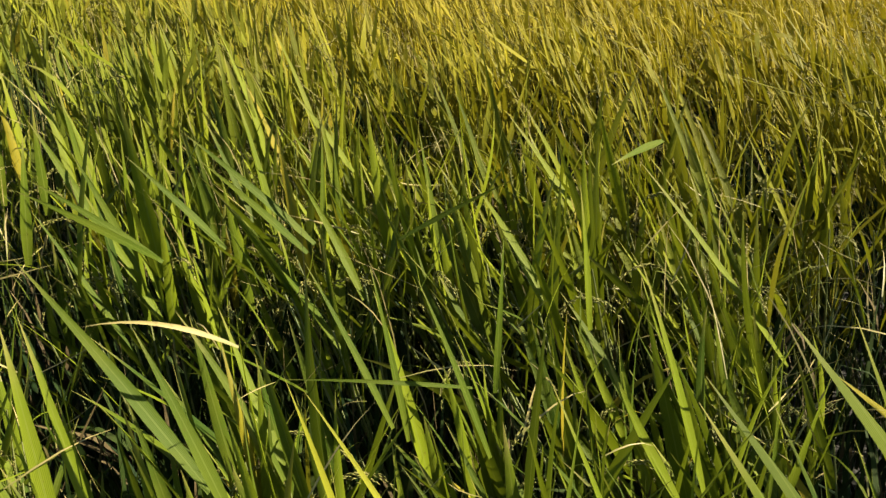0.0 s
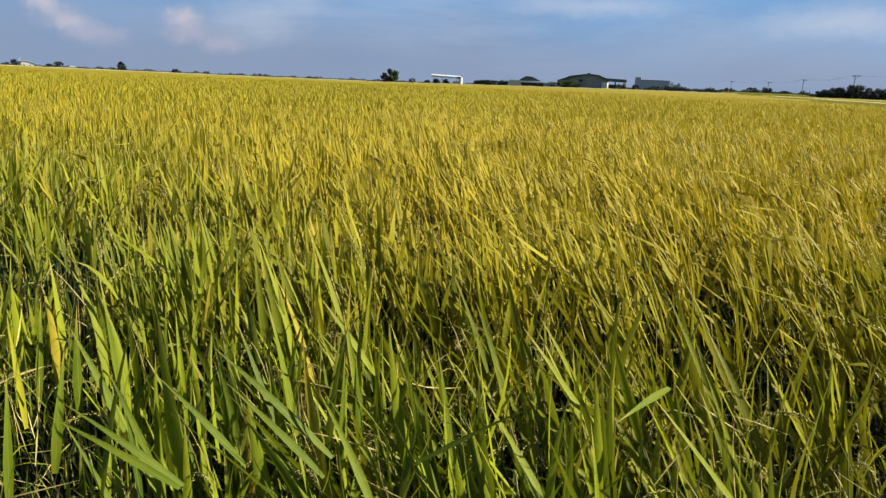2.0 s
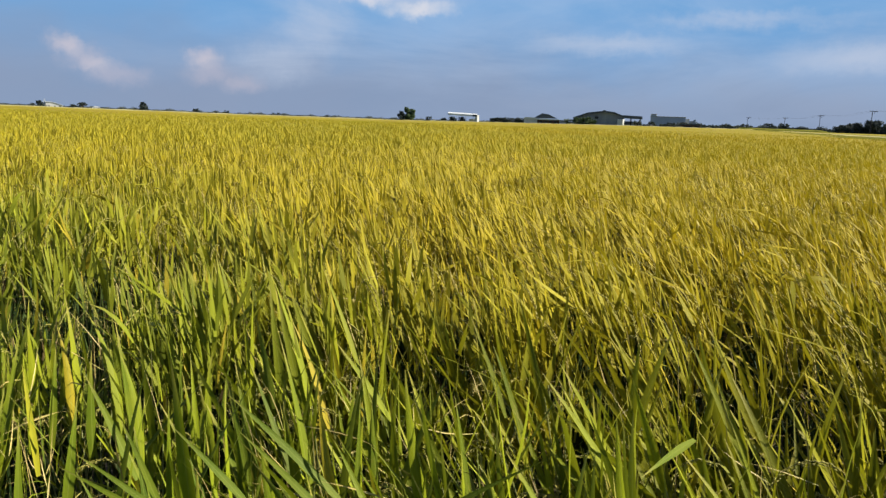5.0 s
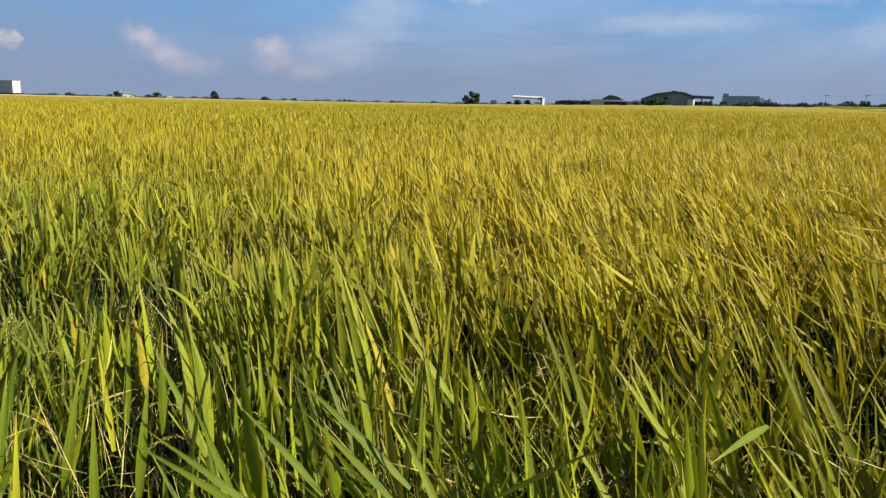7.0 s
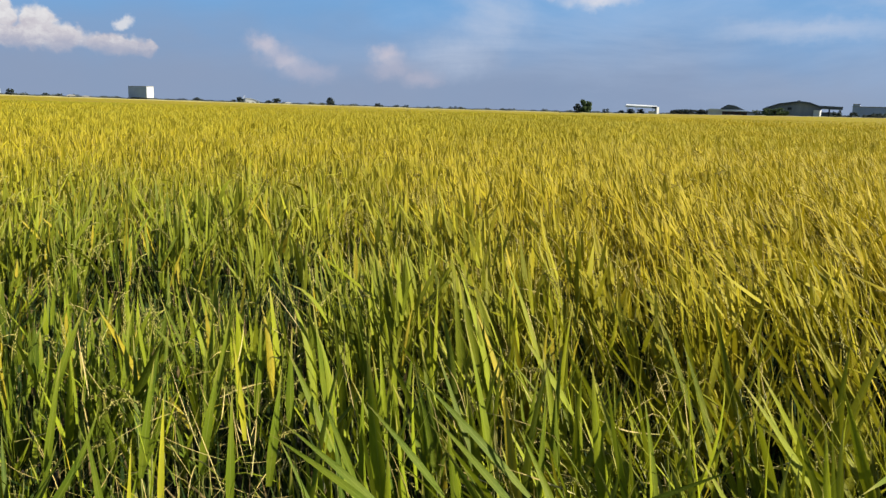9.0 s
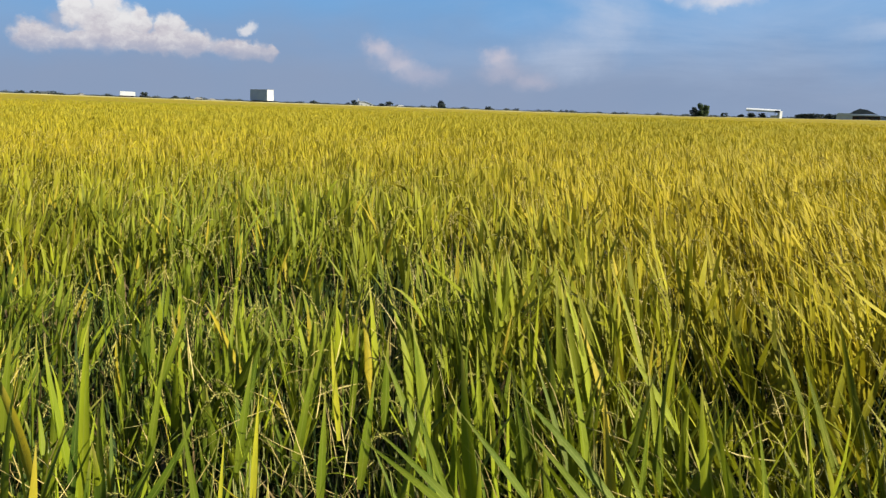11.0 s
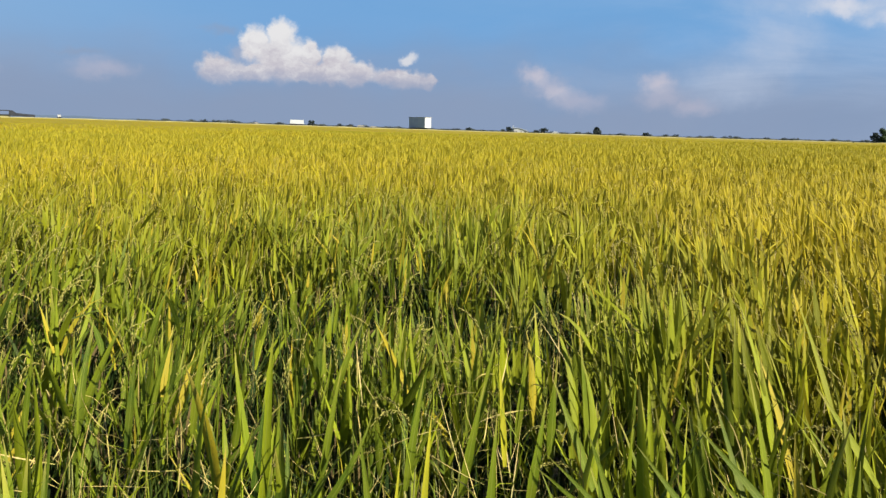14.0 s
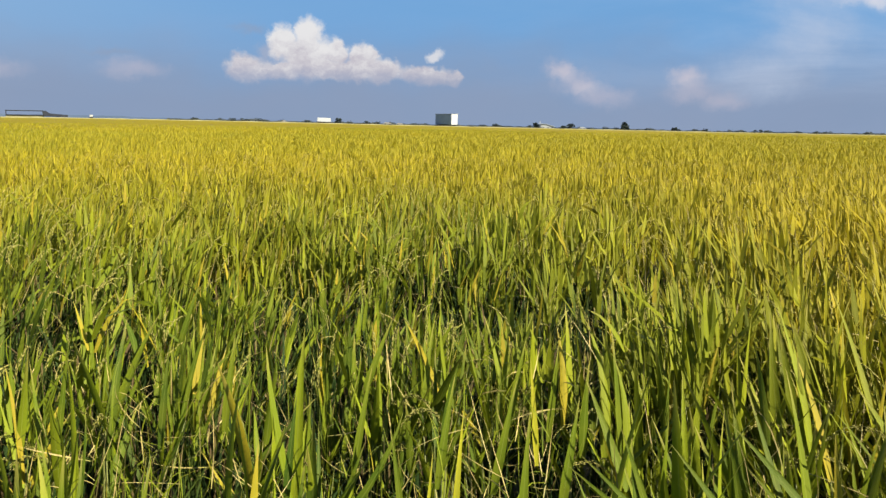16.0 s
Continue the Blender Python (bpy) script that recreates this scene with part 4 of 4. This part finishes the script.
def hollow(x, y):
    """Dips where the crop stands lower."""
    low = 0.0
    for hx, hy, r, d in ((-2.05, 2.0, 0.42, 0.34), (-1.55, 2.75, 0.32, 0.26), (-2.7, 2.7, 0.38, 0.26), (-1.45, 1.5, 0.24, 0.16), (-0.9, 1.15, 0.16, 0.12), (-0.95, 2.9, 0.3, 0.09), (-2.6, 1.2, 0.3, 0.10), (-3.4, 3.2, 0.5, 0.14), (-2.7, 3.0, 0.35, 0.12), (-1.45, 2.4, 0.2, 0.14), (-0.4, 2.4, 0.18, 0.10), (-2.2, 1.0, 0.4, 0.16), (-0.58, 1.15, 0.2, 0.10), (-1.3, 1.35, 0.2, 0.12), (0.85, 2.3, 0.2, 0.08)):
        low = low + d * np.exp(-((x - hx) ** 2 + (y - hy) ** 2) / (r * r))
    return low


def crop_ring(r0, r1, hills, each, size, width, segments, bow, rough, lowest, span=WEDGE):
    """A ring of the field: stiff pointed leaves that stand out of each hill of rice and lean with the wind."""
    hx, hy = scatter(r0, r1, hills, span)
    thin = 0.46 * (hx < -0.9) * (np.hypot(hx, hy) < 4.5) + 0.10 * (np.hypot(hx, hy) < 4.0)     # the margin is patchy
    grown = rnd.random(len(hx)) > thin
    hx, hy = hx[grown], hy[grown]
    own = np.repeat(np.arange(len(hx)), each)
    n = len(own)
    about = rnd.uniform(0, 6.283, n)
    out = np.abs(rnd.normal(0, 0.065, n))
    x, y = hx[own] + np.cos(about) * out, hy[own] + np.sin(about) * out
    swell = 0.03 * np.sin(x * 1.1 + np.sin(y * 0.8) * 2) * np.sin(y * 0.9 + 0.4)
    tall = rnd.normal(0, rough, len(hx))[own] + swell - hollow(x, y)
    length = rnd.uniform(*size, n)
    under = rnd.random(n)
    topz = 0.95 + tall + rnd.normal(0, 0.028, n) - under ** 1.5 * 0.24
    spread = np.abs(rnd.normal(0.10 + 0.20 * under, 0.17, n)) * np.where(rnd.random(n) < 0.32, 2.2, 1.0)
    gust, heading = bow * rnd.uniform(0.6, 1.35, n) * np.interp(x, (-0.3, 1.0), (1.0, 1.3 if r1 < 7 else 1.1)), wind(x)
    lx, ly = np.cos(about) * spread + np.cos(heading) * gust, np.sin(about) * spread + np.sin(heading) * gust
    lean, way = np.hypot(lx, ly), np.arctan2(ly, lx)
    tone = np.clip(0.5 * rnd.random(len(hx))[own] + 0.5 * rnd.random(n), 0, 1)
    broad = (width[0] + (width[1] - width[0]) * rnd.random(n)) * (1.0 - 0.25 * under)
    twist = rnd.normal(0, 0.9 if r1 < 7 else 0.6, n)
    if segments == 1:
        foot = np.maximum(topz - length * np.cos(lean), lowest)
        v, f, tags = spikes(np.stack([x, y, foot + fall(x, y)], 1), length, broad, way, lean, twist, tone)
    else:
        curl = rnd.normal(0.02, 0.13, n) + 0.9 * (rnd.random(n) < 0.04)
        foot = np.maximum(topz - length * np.cos(lean + curl * 0.35), lowest)
        v, f, tags = blades(np.stack([x, y, foot + fall(x, y)], 1), length, broad, way, lean, curl, twist, segments, tone=tone)
    tagged(new("rice_crop", mesh_of("rice_crop", v, [f], tags, LEAF_FIELD)), "dense standing rice leaves, green turning gold, pointed", "rice", kind="stuff")


def ears(r0, r1, per_metre, pieces, long, thick, spread):
    """Nodding ears of grain among the leaf tips."""
    x, y = scatter(r0, r1, per_metre)
    n = len(x)
    foot = np.stack([x, y, fall(x, y) + rnd.uniform(0.72, 0.87, n) - hollow(x, y)], 1)
    centre, way = panicle_points(foot, wind(x) + rnd.normal(0, 0.7, n), rnd.uniform(0.11, 0.17, n), pieces, spread)
    m = len(centre)
    v, f = kernels(centre, way, long * rnd.uniform(0.8, 1.2, m), thick * rnd.uniform(0.8, 1.2, m))
    tagged(new("rice_ears", mesh_of("rice_ears", v, [f], {}, GRAIN)), "nodding golden ears of ripe rice grain", "rice", kind="stuff")


NEAR = 2.35
crop_ring(NEAR, 6.0, 40, 21, (0.13, 0.30), (0.012, 0.030), 4, 0.30, 0.050, 0.25)
crop_ring(6.0, 14.0, 40, 17, (0.12, 0.24), (0.014, 0.028), 2, 0.26, 0.030, 0.3)
crop_ring(14.0, 35.0, 30, 9, (0.10, 0.21), (0.018, 0.034), 1, 0.24, 0.026, 0.5)
crop_ring(35.0, 55.0, 22, 4, (0.09, 0.16), (0.030, 0.050), 1, 0.20, 0.022, 0.6)
crop_ring(55.0, 85.0, 13, 3, (0.08, 0.14), (0.045, 0.075), 1, 0.20, 0.018, 0.6)
ears(NEAR, 6.0, 40, 18, 0.0105, 0.0024, 0.0034)
ears(6.0, 14.0, 22, 5, 0.022, 0.0052, 0.003)


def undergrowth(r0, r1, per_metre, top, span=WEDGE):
    """Lower leaves and dead straw between the stems, with the shade of the gaps in their colour."""
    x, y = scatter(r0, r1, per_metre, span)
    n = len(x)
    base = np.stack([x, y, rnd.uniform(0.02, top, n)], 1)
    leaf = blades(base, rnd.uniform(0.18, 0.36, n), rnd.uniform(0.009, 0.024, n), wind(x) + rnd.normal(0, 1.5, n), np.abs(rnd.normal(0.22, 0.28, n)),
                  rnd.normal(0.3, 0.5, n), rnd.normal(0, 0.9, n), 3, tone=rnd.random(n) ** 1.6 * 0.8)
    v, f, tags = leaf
    tagged(new("rice_straw", mesh_of("rice_straw", v, [f], tags, STRAW)), "lower rice leaves and dry straw between the stems, shade in colour", "straw", kind="stuff")


def fine_shoots(r0, r1, per_metre, span=WEDGE):
    """Thin young blades and dry leaf tips that criss-cross among the broad leaves."""
    x, y = scatter(r0, r1, per_metre, span)
    n = len(x)
    base = np.stack([x, y, rnd.uniform(0.48, 0.80, n) - hollow(x, y)], 1)
    v, f, tags = blades(base, rnd.uniform(0.07, 0.20, n), rnd.uniform(0.0022, 0.0055, n), rnd.uniform(0, 6.283, n), np.abs(rnd.normal(0.35, 0.35, n)),
                        rnd.normal(0.3, 0.7, n), rnd.normal(0, 0.9, n), 4, tone=0.25 + 0.75 * rnd.random(n))
    tagged(new("rice_shoots", mesh_of("rice_shoots", v, [f], tags, LEAF_FIELD)), "thin pale young rice blades between broad leaves", "rice", kind="stuff")


def stalks(r0, r1, per_metre, thick):
    """Dry straw-coloured ear stalks that lean among the leaves."""
    x, y = scatter(r0, r1, per_metre)
    ripe = rnd.random(len(x)) < np.interp(x, (-2.5, 0.0), (0.4, 1.0))     # fewer where the crop is still green
    x, y = x[ripe], y[ripe]
    n = len(x)
    length = rnd.uniform(0.14, 0.30, n)
    lean = np.abs(rnd.normal(0.30, 0.16, n))
    base = np.stack([x, y, fall(x, y) + 0.88 + rnd.normal(0, 0.05, n) - rnd.random(n) ** 2 * 0.2 - hollow(x, y) - length * np.cos(lean)], 1)
    v, f, tags = blades(base, length, rnd.uniform(0.7, 1.3, n) * thick, wind(x) + rnd.normal(0, 0.7, n), lean, rnd.normal(0.15, 0.3, n), rnd.normal(0, 0.9, n), 3)
    tagged(new("rice_stalks", mesh_of("rice_stalks", v, [f], tags, STALK)), "dry straw-coloured stalks leaning among rice leaves", "straw", kind="stuff")


def dry_strands(r0, r1, per_metre, span=WEDGE):
    """Pale dead leaf strips and bent straws caught across the stems."""
    x, y = scatter(r0, r1, per_metre, span)
    n = len(x)
    base = np.stack([x, y, rnd.uniform(0.40, 0.80, n) - hollow(x, y)], 1)
    v, f, tags = blades(base, rnd.uniform(0.06, 0.20, n), rnd.uniform(0.0018, 0.0050, n), rnd.uniform(0, 6.283, n), rnd.uniform(0.6, 1.7, n),
                        rnd.normal(0.2, 0.7, n), rnd.normal(0, 0.9, n), 4, tone=0.4 + 0.6 * rnd.random(n))
    tagged(new("dry_straw", mesh_of("dry_straw", v, [f], tags, STALK)), "pale dead leaf strips caught across rice stems", "straw", kind="stuff")


dry_strands(0.5, NEAR, 130, (WEDGE[0], 15.0))
dry_strands(0.5, NEAR, 300, (25.0, WEDGE[1]))
dry_strands(NEAR, 4.0, 130)
stalks(1.2, NEAR, 55, 0.0030)
stalks(NEAR, 6.5, 80, 0.0045)
fine_shoots(0.5, NEAR, 110, (WEDGE[0], 15.0))
fine_shoots(0.5, NEAR, 380, (25.0, WEDGE[1]))
fine_shoots(NEAR, 5.0, 75)
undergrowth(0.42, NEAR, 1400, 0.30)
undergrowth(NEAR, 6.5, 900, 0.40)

for side in ((SPAN[0], WEDGE[0]), (WEDGE[1], SPAN[1])):
    crop_ring(0.55, 9.0, 24, 12, (0.2, 0.4), (0.02, 0.04), 2, 0.3, 0.04, 0.2, side)
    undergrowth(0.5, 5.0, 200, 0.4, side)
    crop_ring(9.0, 35.0, 12, 6, (0.15, 0.3), (0.04, 0.07), 1, 0.24, 0.03, 0.4, side)

# the nearest plants, one by one, in the corner of the field by the bank
STEM_MESH, FLAG_MESH, LOW_MESH, EAR_MESH = [], [], [], []
for k in range(6):
    bm = rod((0, 0, 0), (0.02, 0, 0.66), 0.0032, 0.0018, 6)
    me = bpy.data.meshes.new("stem")
    bm.to_mesh(me)
    bm.free()
    me.materials.append(STEM)
    STEM_MESH.append(me)


def leaf_mesh(length, width, curl, twist):
    v, f, tags = blades(np.zeros((1, 3)), np.array([length]), np.array([width]), np.array([0.0]), np.array([0.0]), np.array([curl]), np.array([twist]), 7, 0.28)
    return mesh_of("leaf", v, [f], tags, LEAF)


for k in range(30):
    FLAG_MESH.append(leaf_mesh(rnd.uniform(0.22, 0.37), rnd.uniform(0.019, 0.035), rnd.normal(0.05, 0.16), rnd.normal(0, 0.7)))
for k in range(24):
    LOW_MESH.append(leaf_mesh(rnd.uniform(0.24, 0.40), rnd.uniform(0.010, 0.020), abs(rnd.normal(0.3, 0.3)) + (1.3 if k % 5 == 4 else 0.0), rnd.normal(0, 0.7)))


def ear_mesh(own):
    """A nodding ear: a bent axis with side twigs, each strung with grains on both sides."""
    length = own.uniform(0.15, 0.21)
    grid = np.linspace(0, 1, 20)
    angle = 0.2 + 2.0 * grid ** 1.3
    run = np.concatenate([[0], np.cumsum(np.sin(angle[1:]) * np.diff(grid))]) * length
    rise = np.concatenate([[0], np.cumsum(np.cos(angle[1:]) * np.diff(grid))]) * length
    centres, ways = [], []
    for k in range(10):
        s0 = 0.12 + 0.088 * k
        p = np.array([np.interp(s0, grid, run), 0, np.interp(s0, grid, rise)])
        a0 = np.interp(s0, grid, angle)
        d = np.array([math.sin(a0), own.uniform(-0.22, 0.22), math.cos(a0)])
        count = int(own.integers(5, 9))
        for i in range(count):
            d = d + np.array([0, 0, -0.13])
            d /= np.linalg.norm(d)
            p = p + d * 0.0060
            centres.append(p + own.normal(0, 0.0016, 3))
            ways.append(d + own.normal(0, 0.22, 3))
    for s0 in np.linspace(0, 1, 16):
        centres.append(np.array([np.interp(s0, grid, run), 0, np.interp(s0, grid, rise)]))
        a0 = np.interp(s0, grid, angle)
        ways.append(np.array([math.sin(a0), 0, math.cos(a0)]))
    n = len(centres)
    thick = np.full(n, 0.0017)
    long = np.full(n, 0.0058)
    thick[-16:], long[-16:] = 0.0011, length / 26
    v, f = kernels(np.array(centres), np.array(ways), long, thick)
    return mesh_of("ear", v, [f], {}, GRAIN)


for k in range(8):
    EAR_MESH.append(ear_mesh(rnd))


def make_plant(k):
    """One hill of rice: stems, each with a stiff flag leaf, lower leaves set on it, and nodding ears."""
    own = random.Random(100 + k)
    plant = new("rice_plant")
    for j in range(7):
        a, r = own.uniform(0, 6.283), own.uniform(0.003, 0.045)
        x, y = math.cos(a) * r, math.sin(a) * r
        lean, head = abs(own.gauss(4, 4)), own.uniform(0, 360)
        m = pose(x, y, 0, 0, 0, head) @ pose(0, 0, 0, 0, lean, 0)
        hang("stem", own.choice(STEM_MESH), plant, m=m @ Matrix.Diagonal((1, 1, own.uniform(0.9, 1.1), 1)))
        for up, tilt, pool in ((own.uniform(0.58, 0.72), abs(own.gauss(13, 13)), FLAG_MESH), (own.uniform(0.48, 0.62), abs(own.gauss(26, 16)), FLAG_MESH), (own.uniform(0.34, 0.54), abs(own.gauss(28, 14)), LOW_MESH)):
            at = m @ Vector((0.02 * up, 0, up))
            s = own.uniform(0.85, 1.12)
            hang("leaf", own.choice(pool), plant, m=pose(*at, 0, 0, own.uniform(0, 360)) @ pose(0, 0, 0, 0, tilt, 0) @ Matrix.Diagonal((s, s, s, 1)))
        if j in (0, 3, 6):
            at = m @ Vector((0.02, 0, own.uniform(0.58, 0.68)))
            hang("ear", own.choice(EAR_MESH), plant, m=pose(*at, 0, 0, own.uniform(0, 360)))
    return tagged(plant, "ripening rice plant with pointed green leaves and nodding ears", "rice plant", "rice plants at the field's edge")


KINDS = [make_plant(k) for k in range(14)]
PLANTS = []
BARE = ((-0.37, 0.93, 0.14), (0.12, 1.10, 0.11), (-1.0, 0.74, 0.15), (-1.28, 1.12, 0.14), (-0.52, 1.5, 0.10), (0.62, 1.5, 0.11), (0.22, 1.2, 0.13), (-0.52, 1.2, 0.11), (0.58, 1.15, 0.1), (-1.55, 1.1, 0.13), (-0.2, 1.45, 0.10), (-0.95, 1.5, 0.09), (-1.75, 0.85, 0.15), (-1.3, 0.95, 0.12), (-1.9, 1.35, 0.12), (-1.1, 1.3, 0.12), (-1.62, 1.45, 0.12), (-2.05, 1.0, 0.14), (-0.72, 0.95, 0.11), (-1.5, 1.85, 0.12))   # spots where no plant came up
step = 0.192
for row in range(18):
    for col in range(-16, 20):
        x = -(col + 0.5 * (row % 2)) * step + random.uniform(-0.06, 0.06)
        y = row * step * 0.88 - 0.1 + random.uniform(-0.06, 0.06)
        far, head = math.hypot(x, y), math.degrees(math.atan2(-x, y))
        if not 0.5 < far < NEAR or not WEDGE[0] < head < WEDGE[1] or random.random() < (0.46 if x < -0.5 else 0.18 if far < 1.2 else 0.08):
            continue
        if any(math.hypot(x - gx, y - gy) < r for gx, gy, r in BARE):
            continue
        bow = math.degrees(float(wind(x)))
        m = Matrix.Translation((x, y, 0)) @ pose(0, 0, 0, 0, 0, bow) @ pose(0, 0, 0, 0, max(4.0, random.gauss(17 + 6 * max(0.0, min(1.0, x + 0.3)), 5)), 0) @ pose(0, 0, 0, 0, 0, random.uniform(0, 360))
        k, s = len(PLANTS), random.uniform(0.88, 1.08) * (0.86 if far < 1.2 else 1.0) - float(hollow(x, y))
        plant = KINDS[k] if k < len(KINDS) else copy_thing(KINDS[k % len(KINDS)], m)
        plant.matrix_basis = m @ Matrix.Scale(s, 4)
        PLANTS.append(plant)


def long_leaf(foot, tip, width, ripe, sag=0.1, facing=(0.55, -0.65, 0.5)):
    """A broad flag leaf from foot to tip, a part of the plant that stands nearest; ripe: 0 deep green to 1 turned yellow."""
    foot, tip = Vector(foot), Vector(tip)
    d = tip - foot
    size, tilt, way = d.length, math.acos(max(-1.0, min(1.0, d.z / d.length))), math.atan2(d.y, d.x)
    side = Vector((-math.sin(way), math.cos(way), 0))
    normal = d.normalized().cross(side)
    face = Vector(facing)
    turn = math.atan2(-face.dot(side), face.dot(normal))
    turn = (turn + math.pi / 2) % math.pi - math.pi / 2     # either face of the leaf will do
    v, f, tags = blades(np.array([foot]), np.array([size * 1.02]), np.array([width]), np.array([way]), np.array([tilt - sag * 0.4]),
                        np.array([sag]), np.array([turn / 0.65]), 9, 0.22, tone=np.array([ripe]))
    plant = min(PLANTS, key=lambda p: (p.matrix_basis.translation - Vector((foot.x, foot.y, 0))).length)
    leaf = hang("leaf", mesh_of("leaf", v, [f], tags, STALK if ripe > 1 else LEAF_YELLOW if ripe == 1.0 else LEAF_FIELD), plant,
                "pale dry drooping leaf" if ripe > 1 else "long broad yellowed leaf" if ripe == 1.0 else "long broad flag leaf")
    leaf.matrix_parent_inverse = plant.matrix_basis.inverted()


long_leaf((-0.20, 0.88, 0.83), (-0.36, 0.82, 0.89), 0.009, 1.2, 0.7)
long_leaf((0.72, 1.24, 0.57), (0.44, 1.37, 0.92), 0.026, 0.8)
long_leaf((0.40, 0.83, 0.63), (0.31, 0.93, 0.92), 0.024, 0.8)
long_leaf((0.14, 1.00, 0.68), (0.15, 1.07, 0.92), 0.016, 0.42)
long_leaf((0.11, 0.81, 0.71), (0.02, 0.88, 0.92), 0.014, 0.42)
long_leaf((-0.01, 0.86, 0.72), (-0.12, 0.93, 0.92), 0.014, 0.42)
long_leaf((-0.34, 0.72, 0.70), (-0.41, 0.79, 0.92), 0.016, 0.8)
long_leaf((-0.37, 0.70, 0.69), (-0.42, 0.77, 0.92), 0.024, 0.8)
long_leaf((-0.24, 0.83, 0.65), (-0.47, 0.93, 0.92), 0.026, 0.42)
long_leaf((-0.18, 0.70, 0.71), (-0.28, 0.76, 0.92), 0.021, 0.42)
long_leaf((0.09, 0.86, 0.78), (-0.14, 0.82, 0.82), 0.008, 0.42)
long_leaf((-0.03, 0.59, 0.70), (-0.11, 0.66, 0.92), 0.012, 1.0)
long_leaf((0.04, 0.57, 0.73), (-0.09, 0.64, 0.92), 0.010, 1.0)
long_leaf((0.23, 0.59, 0.71), (0.14, 0.66, 0.92), 0.011, 0.8)
long_leaf((0.14, 0.57, 0.69), (0.17, 0.64, 0.92), 0.013, 0.42)
long_leaf((0.41, 0.68, 0.70), (0.48, 0.74, 0.92), 0.018, 0.8)
long_leaf((-0.00, 1.33, 0.79), (0.21, 1.35, 0.90), 0.012, 0.42)
long_leaf((0.01, 0.86, 0.70), (-0.04, 0.93, 0.92), 0.014, 0.42)
long_leaf((0.32, 1.17, 0.69), (0.30, 1.25, 0.92), 0.020, 0.8)
long_leaf((0.43, 0.73, 0.69), (0.43, 0.78, 0.92), 0.010, 0.42)
long_leaf((-0.16, 1.29, 0.78), (-0.34, 1.34, 0.93), 0.020, 0.42)
long_leaf((-0.37, 1.15, 0.83), (-0.58, 1.18, 0.93), 0.017, 0.42)
long_leaf((0.44, 1.65, 0.66), (0.24, 1.73, 0.93), 0.026, 0.8)
long_leaf((0.19, 2.04, 0.70), (0.10, 2.10, 0.93), 0.026, 0.12)
long_leaf((0.25, 2.24, 0.70), (0.28, 2.31, 0.93), 0.026, 0.42)
long_leaf((0.404, 1.176, 1.017), (0.285, 1.024, 1.024), 0.015, 0.5, 0.1, (0.5, -0.45, 0.8))
long_leaf((-0.62, 1.57, 0.72), (-0.74, 1.61, 0.93), 0.026, 0.55)
long_leaf((-0.70, 1.42, 0.70), (-0.70, 1.49, 0.93), 0.026, 0.55)
long_leaf((-1.01, 1.76, 0.70), (-1.00, 1.83, 0.93), 0.024, 0.55)
long_leaf((-0.72, 1.29, 0.70), (-0.74, 1.35, 0.93), 0.022, 0.55)
long_leaf((-0.86, 1.43, 0.70), (-0.85, 1.50, 0.93), 0.025, 0.55)
long_leaf((-0.17, 1.50, 0.71), (-0.41, 1.52, 0.93), 0.026, 0.42)
long_leaf((0.22, 1.89, 0.71), (0.14, 1.94, 0.93), 0.026, 0.12)
long_leaf((0.32, 2.32, 0.63), (0.41, 2.43, 0.93), 0.026, 0.42)
long_leaf((0.44, 1.77, 0.67), (0.29, 1.81, 0.93), 0.026, 0.8)
long_leaf((-0.11, 1.89, 0.74), (-0.25, 1.91, 0.93), 0.026, 0.8)
long_leaf((-0.77, 1.04, 0.70), (-0.79, 1.10, 0.93), 0.013, 1.0)
long_leaf((-0.39, 1.23, 0.79), (-0.58, 1.23, 0.93), 0.018, 0.42)
long_leaf((-0.15, 1.47, 0.70), (-0.15, 1.53, 0.93), 0.019, 0.42)
long_leaf((-0.97, 1.38, 0.70), (-0.98, 1.46, 0.93), 0.023, 0.55)
long_leaf((0.08, 1.49, 0.70), (0.04, 1.56, 0.93), 0.021, 0.42)
long_leaf((-0.48, 1.37, 0.71), (-0.57, 1.38, 0.93), 0.021, 0.42)
long_leaf((-0.89, 1.75, 0.70), (-0.90, 1.81, 0.93), 0.023, 0.55)
long_leaf((-0.85, 1.61, 0.70), (-0.90, 1.66, 0.93), 0.019, 1.0)
long_leaf((-0.83, 1.23, 0.70), (-0.85, 1.29, 0.93), 0.016, 1.0)
long_leaf((-1.16, 1.33, 0.70), (-1.17, 1.41, 0.93), 0.021, 0.55)
long_leaf((-0.32, 1.38, 0.75), (-0.47, 1.36, 0.93), 0.020, 0.42)
long_leaf((-1.42, 1.67, 0.71), (-1.39, 1.77, 0.93), 0.026, 0.55)
long_leaf((-1.58, 1.33, 0.70), (-1.60, 1.39, 0.93), 0.026, 0.55)
long_leaf((-2.18, 1.65, 0.71), (-2.17, 1.74, 0.93), 0.026, 0.42)
long_leaf((-1.11, 0.73, 0.71), (-1.14, 0.81, 0.93), 0.018, 0.55)
long_leaf((-1.62, 1.17, 0.70), (-1.65, 1.23, 0.93), 0.023, 0.12)
long_leaf((-0.85, 1.11, 0.70), (-0.91, 1.14, 0.93), 0.019, 0.42)
long_leaf((-1.15, 1.11, 0.70), (-1.17, 1.17, 0.93), 0.021, 0.12)
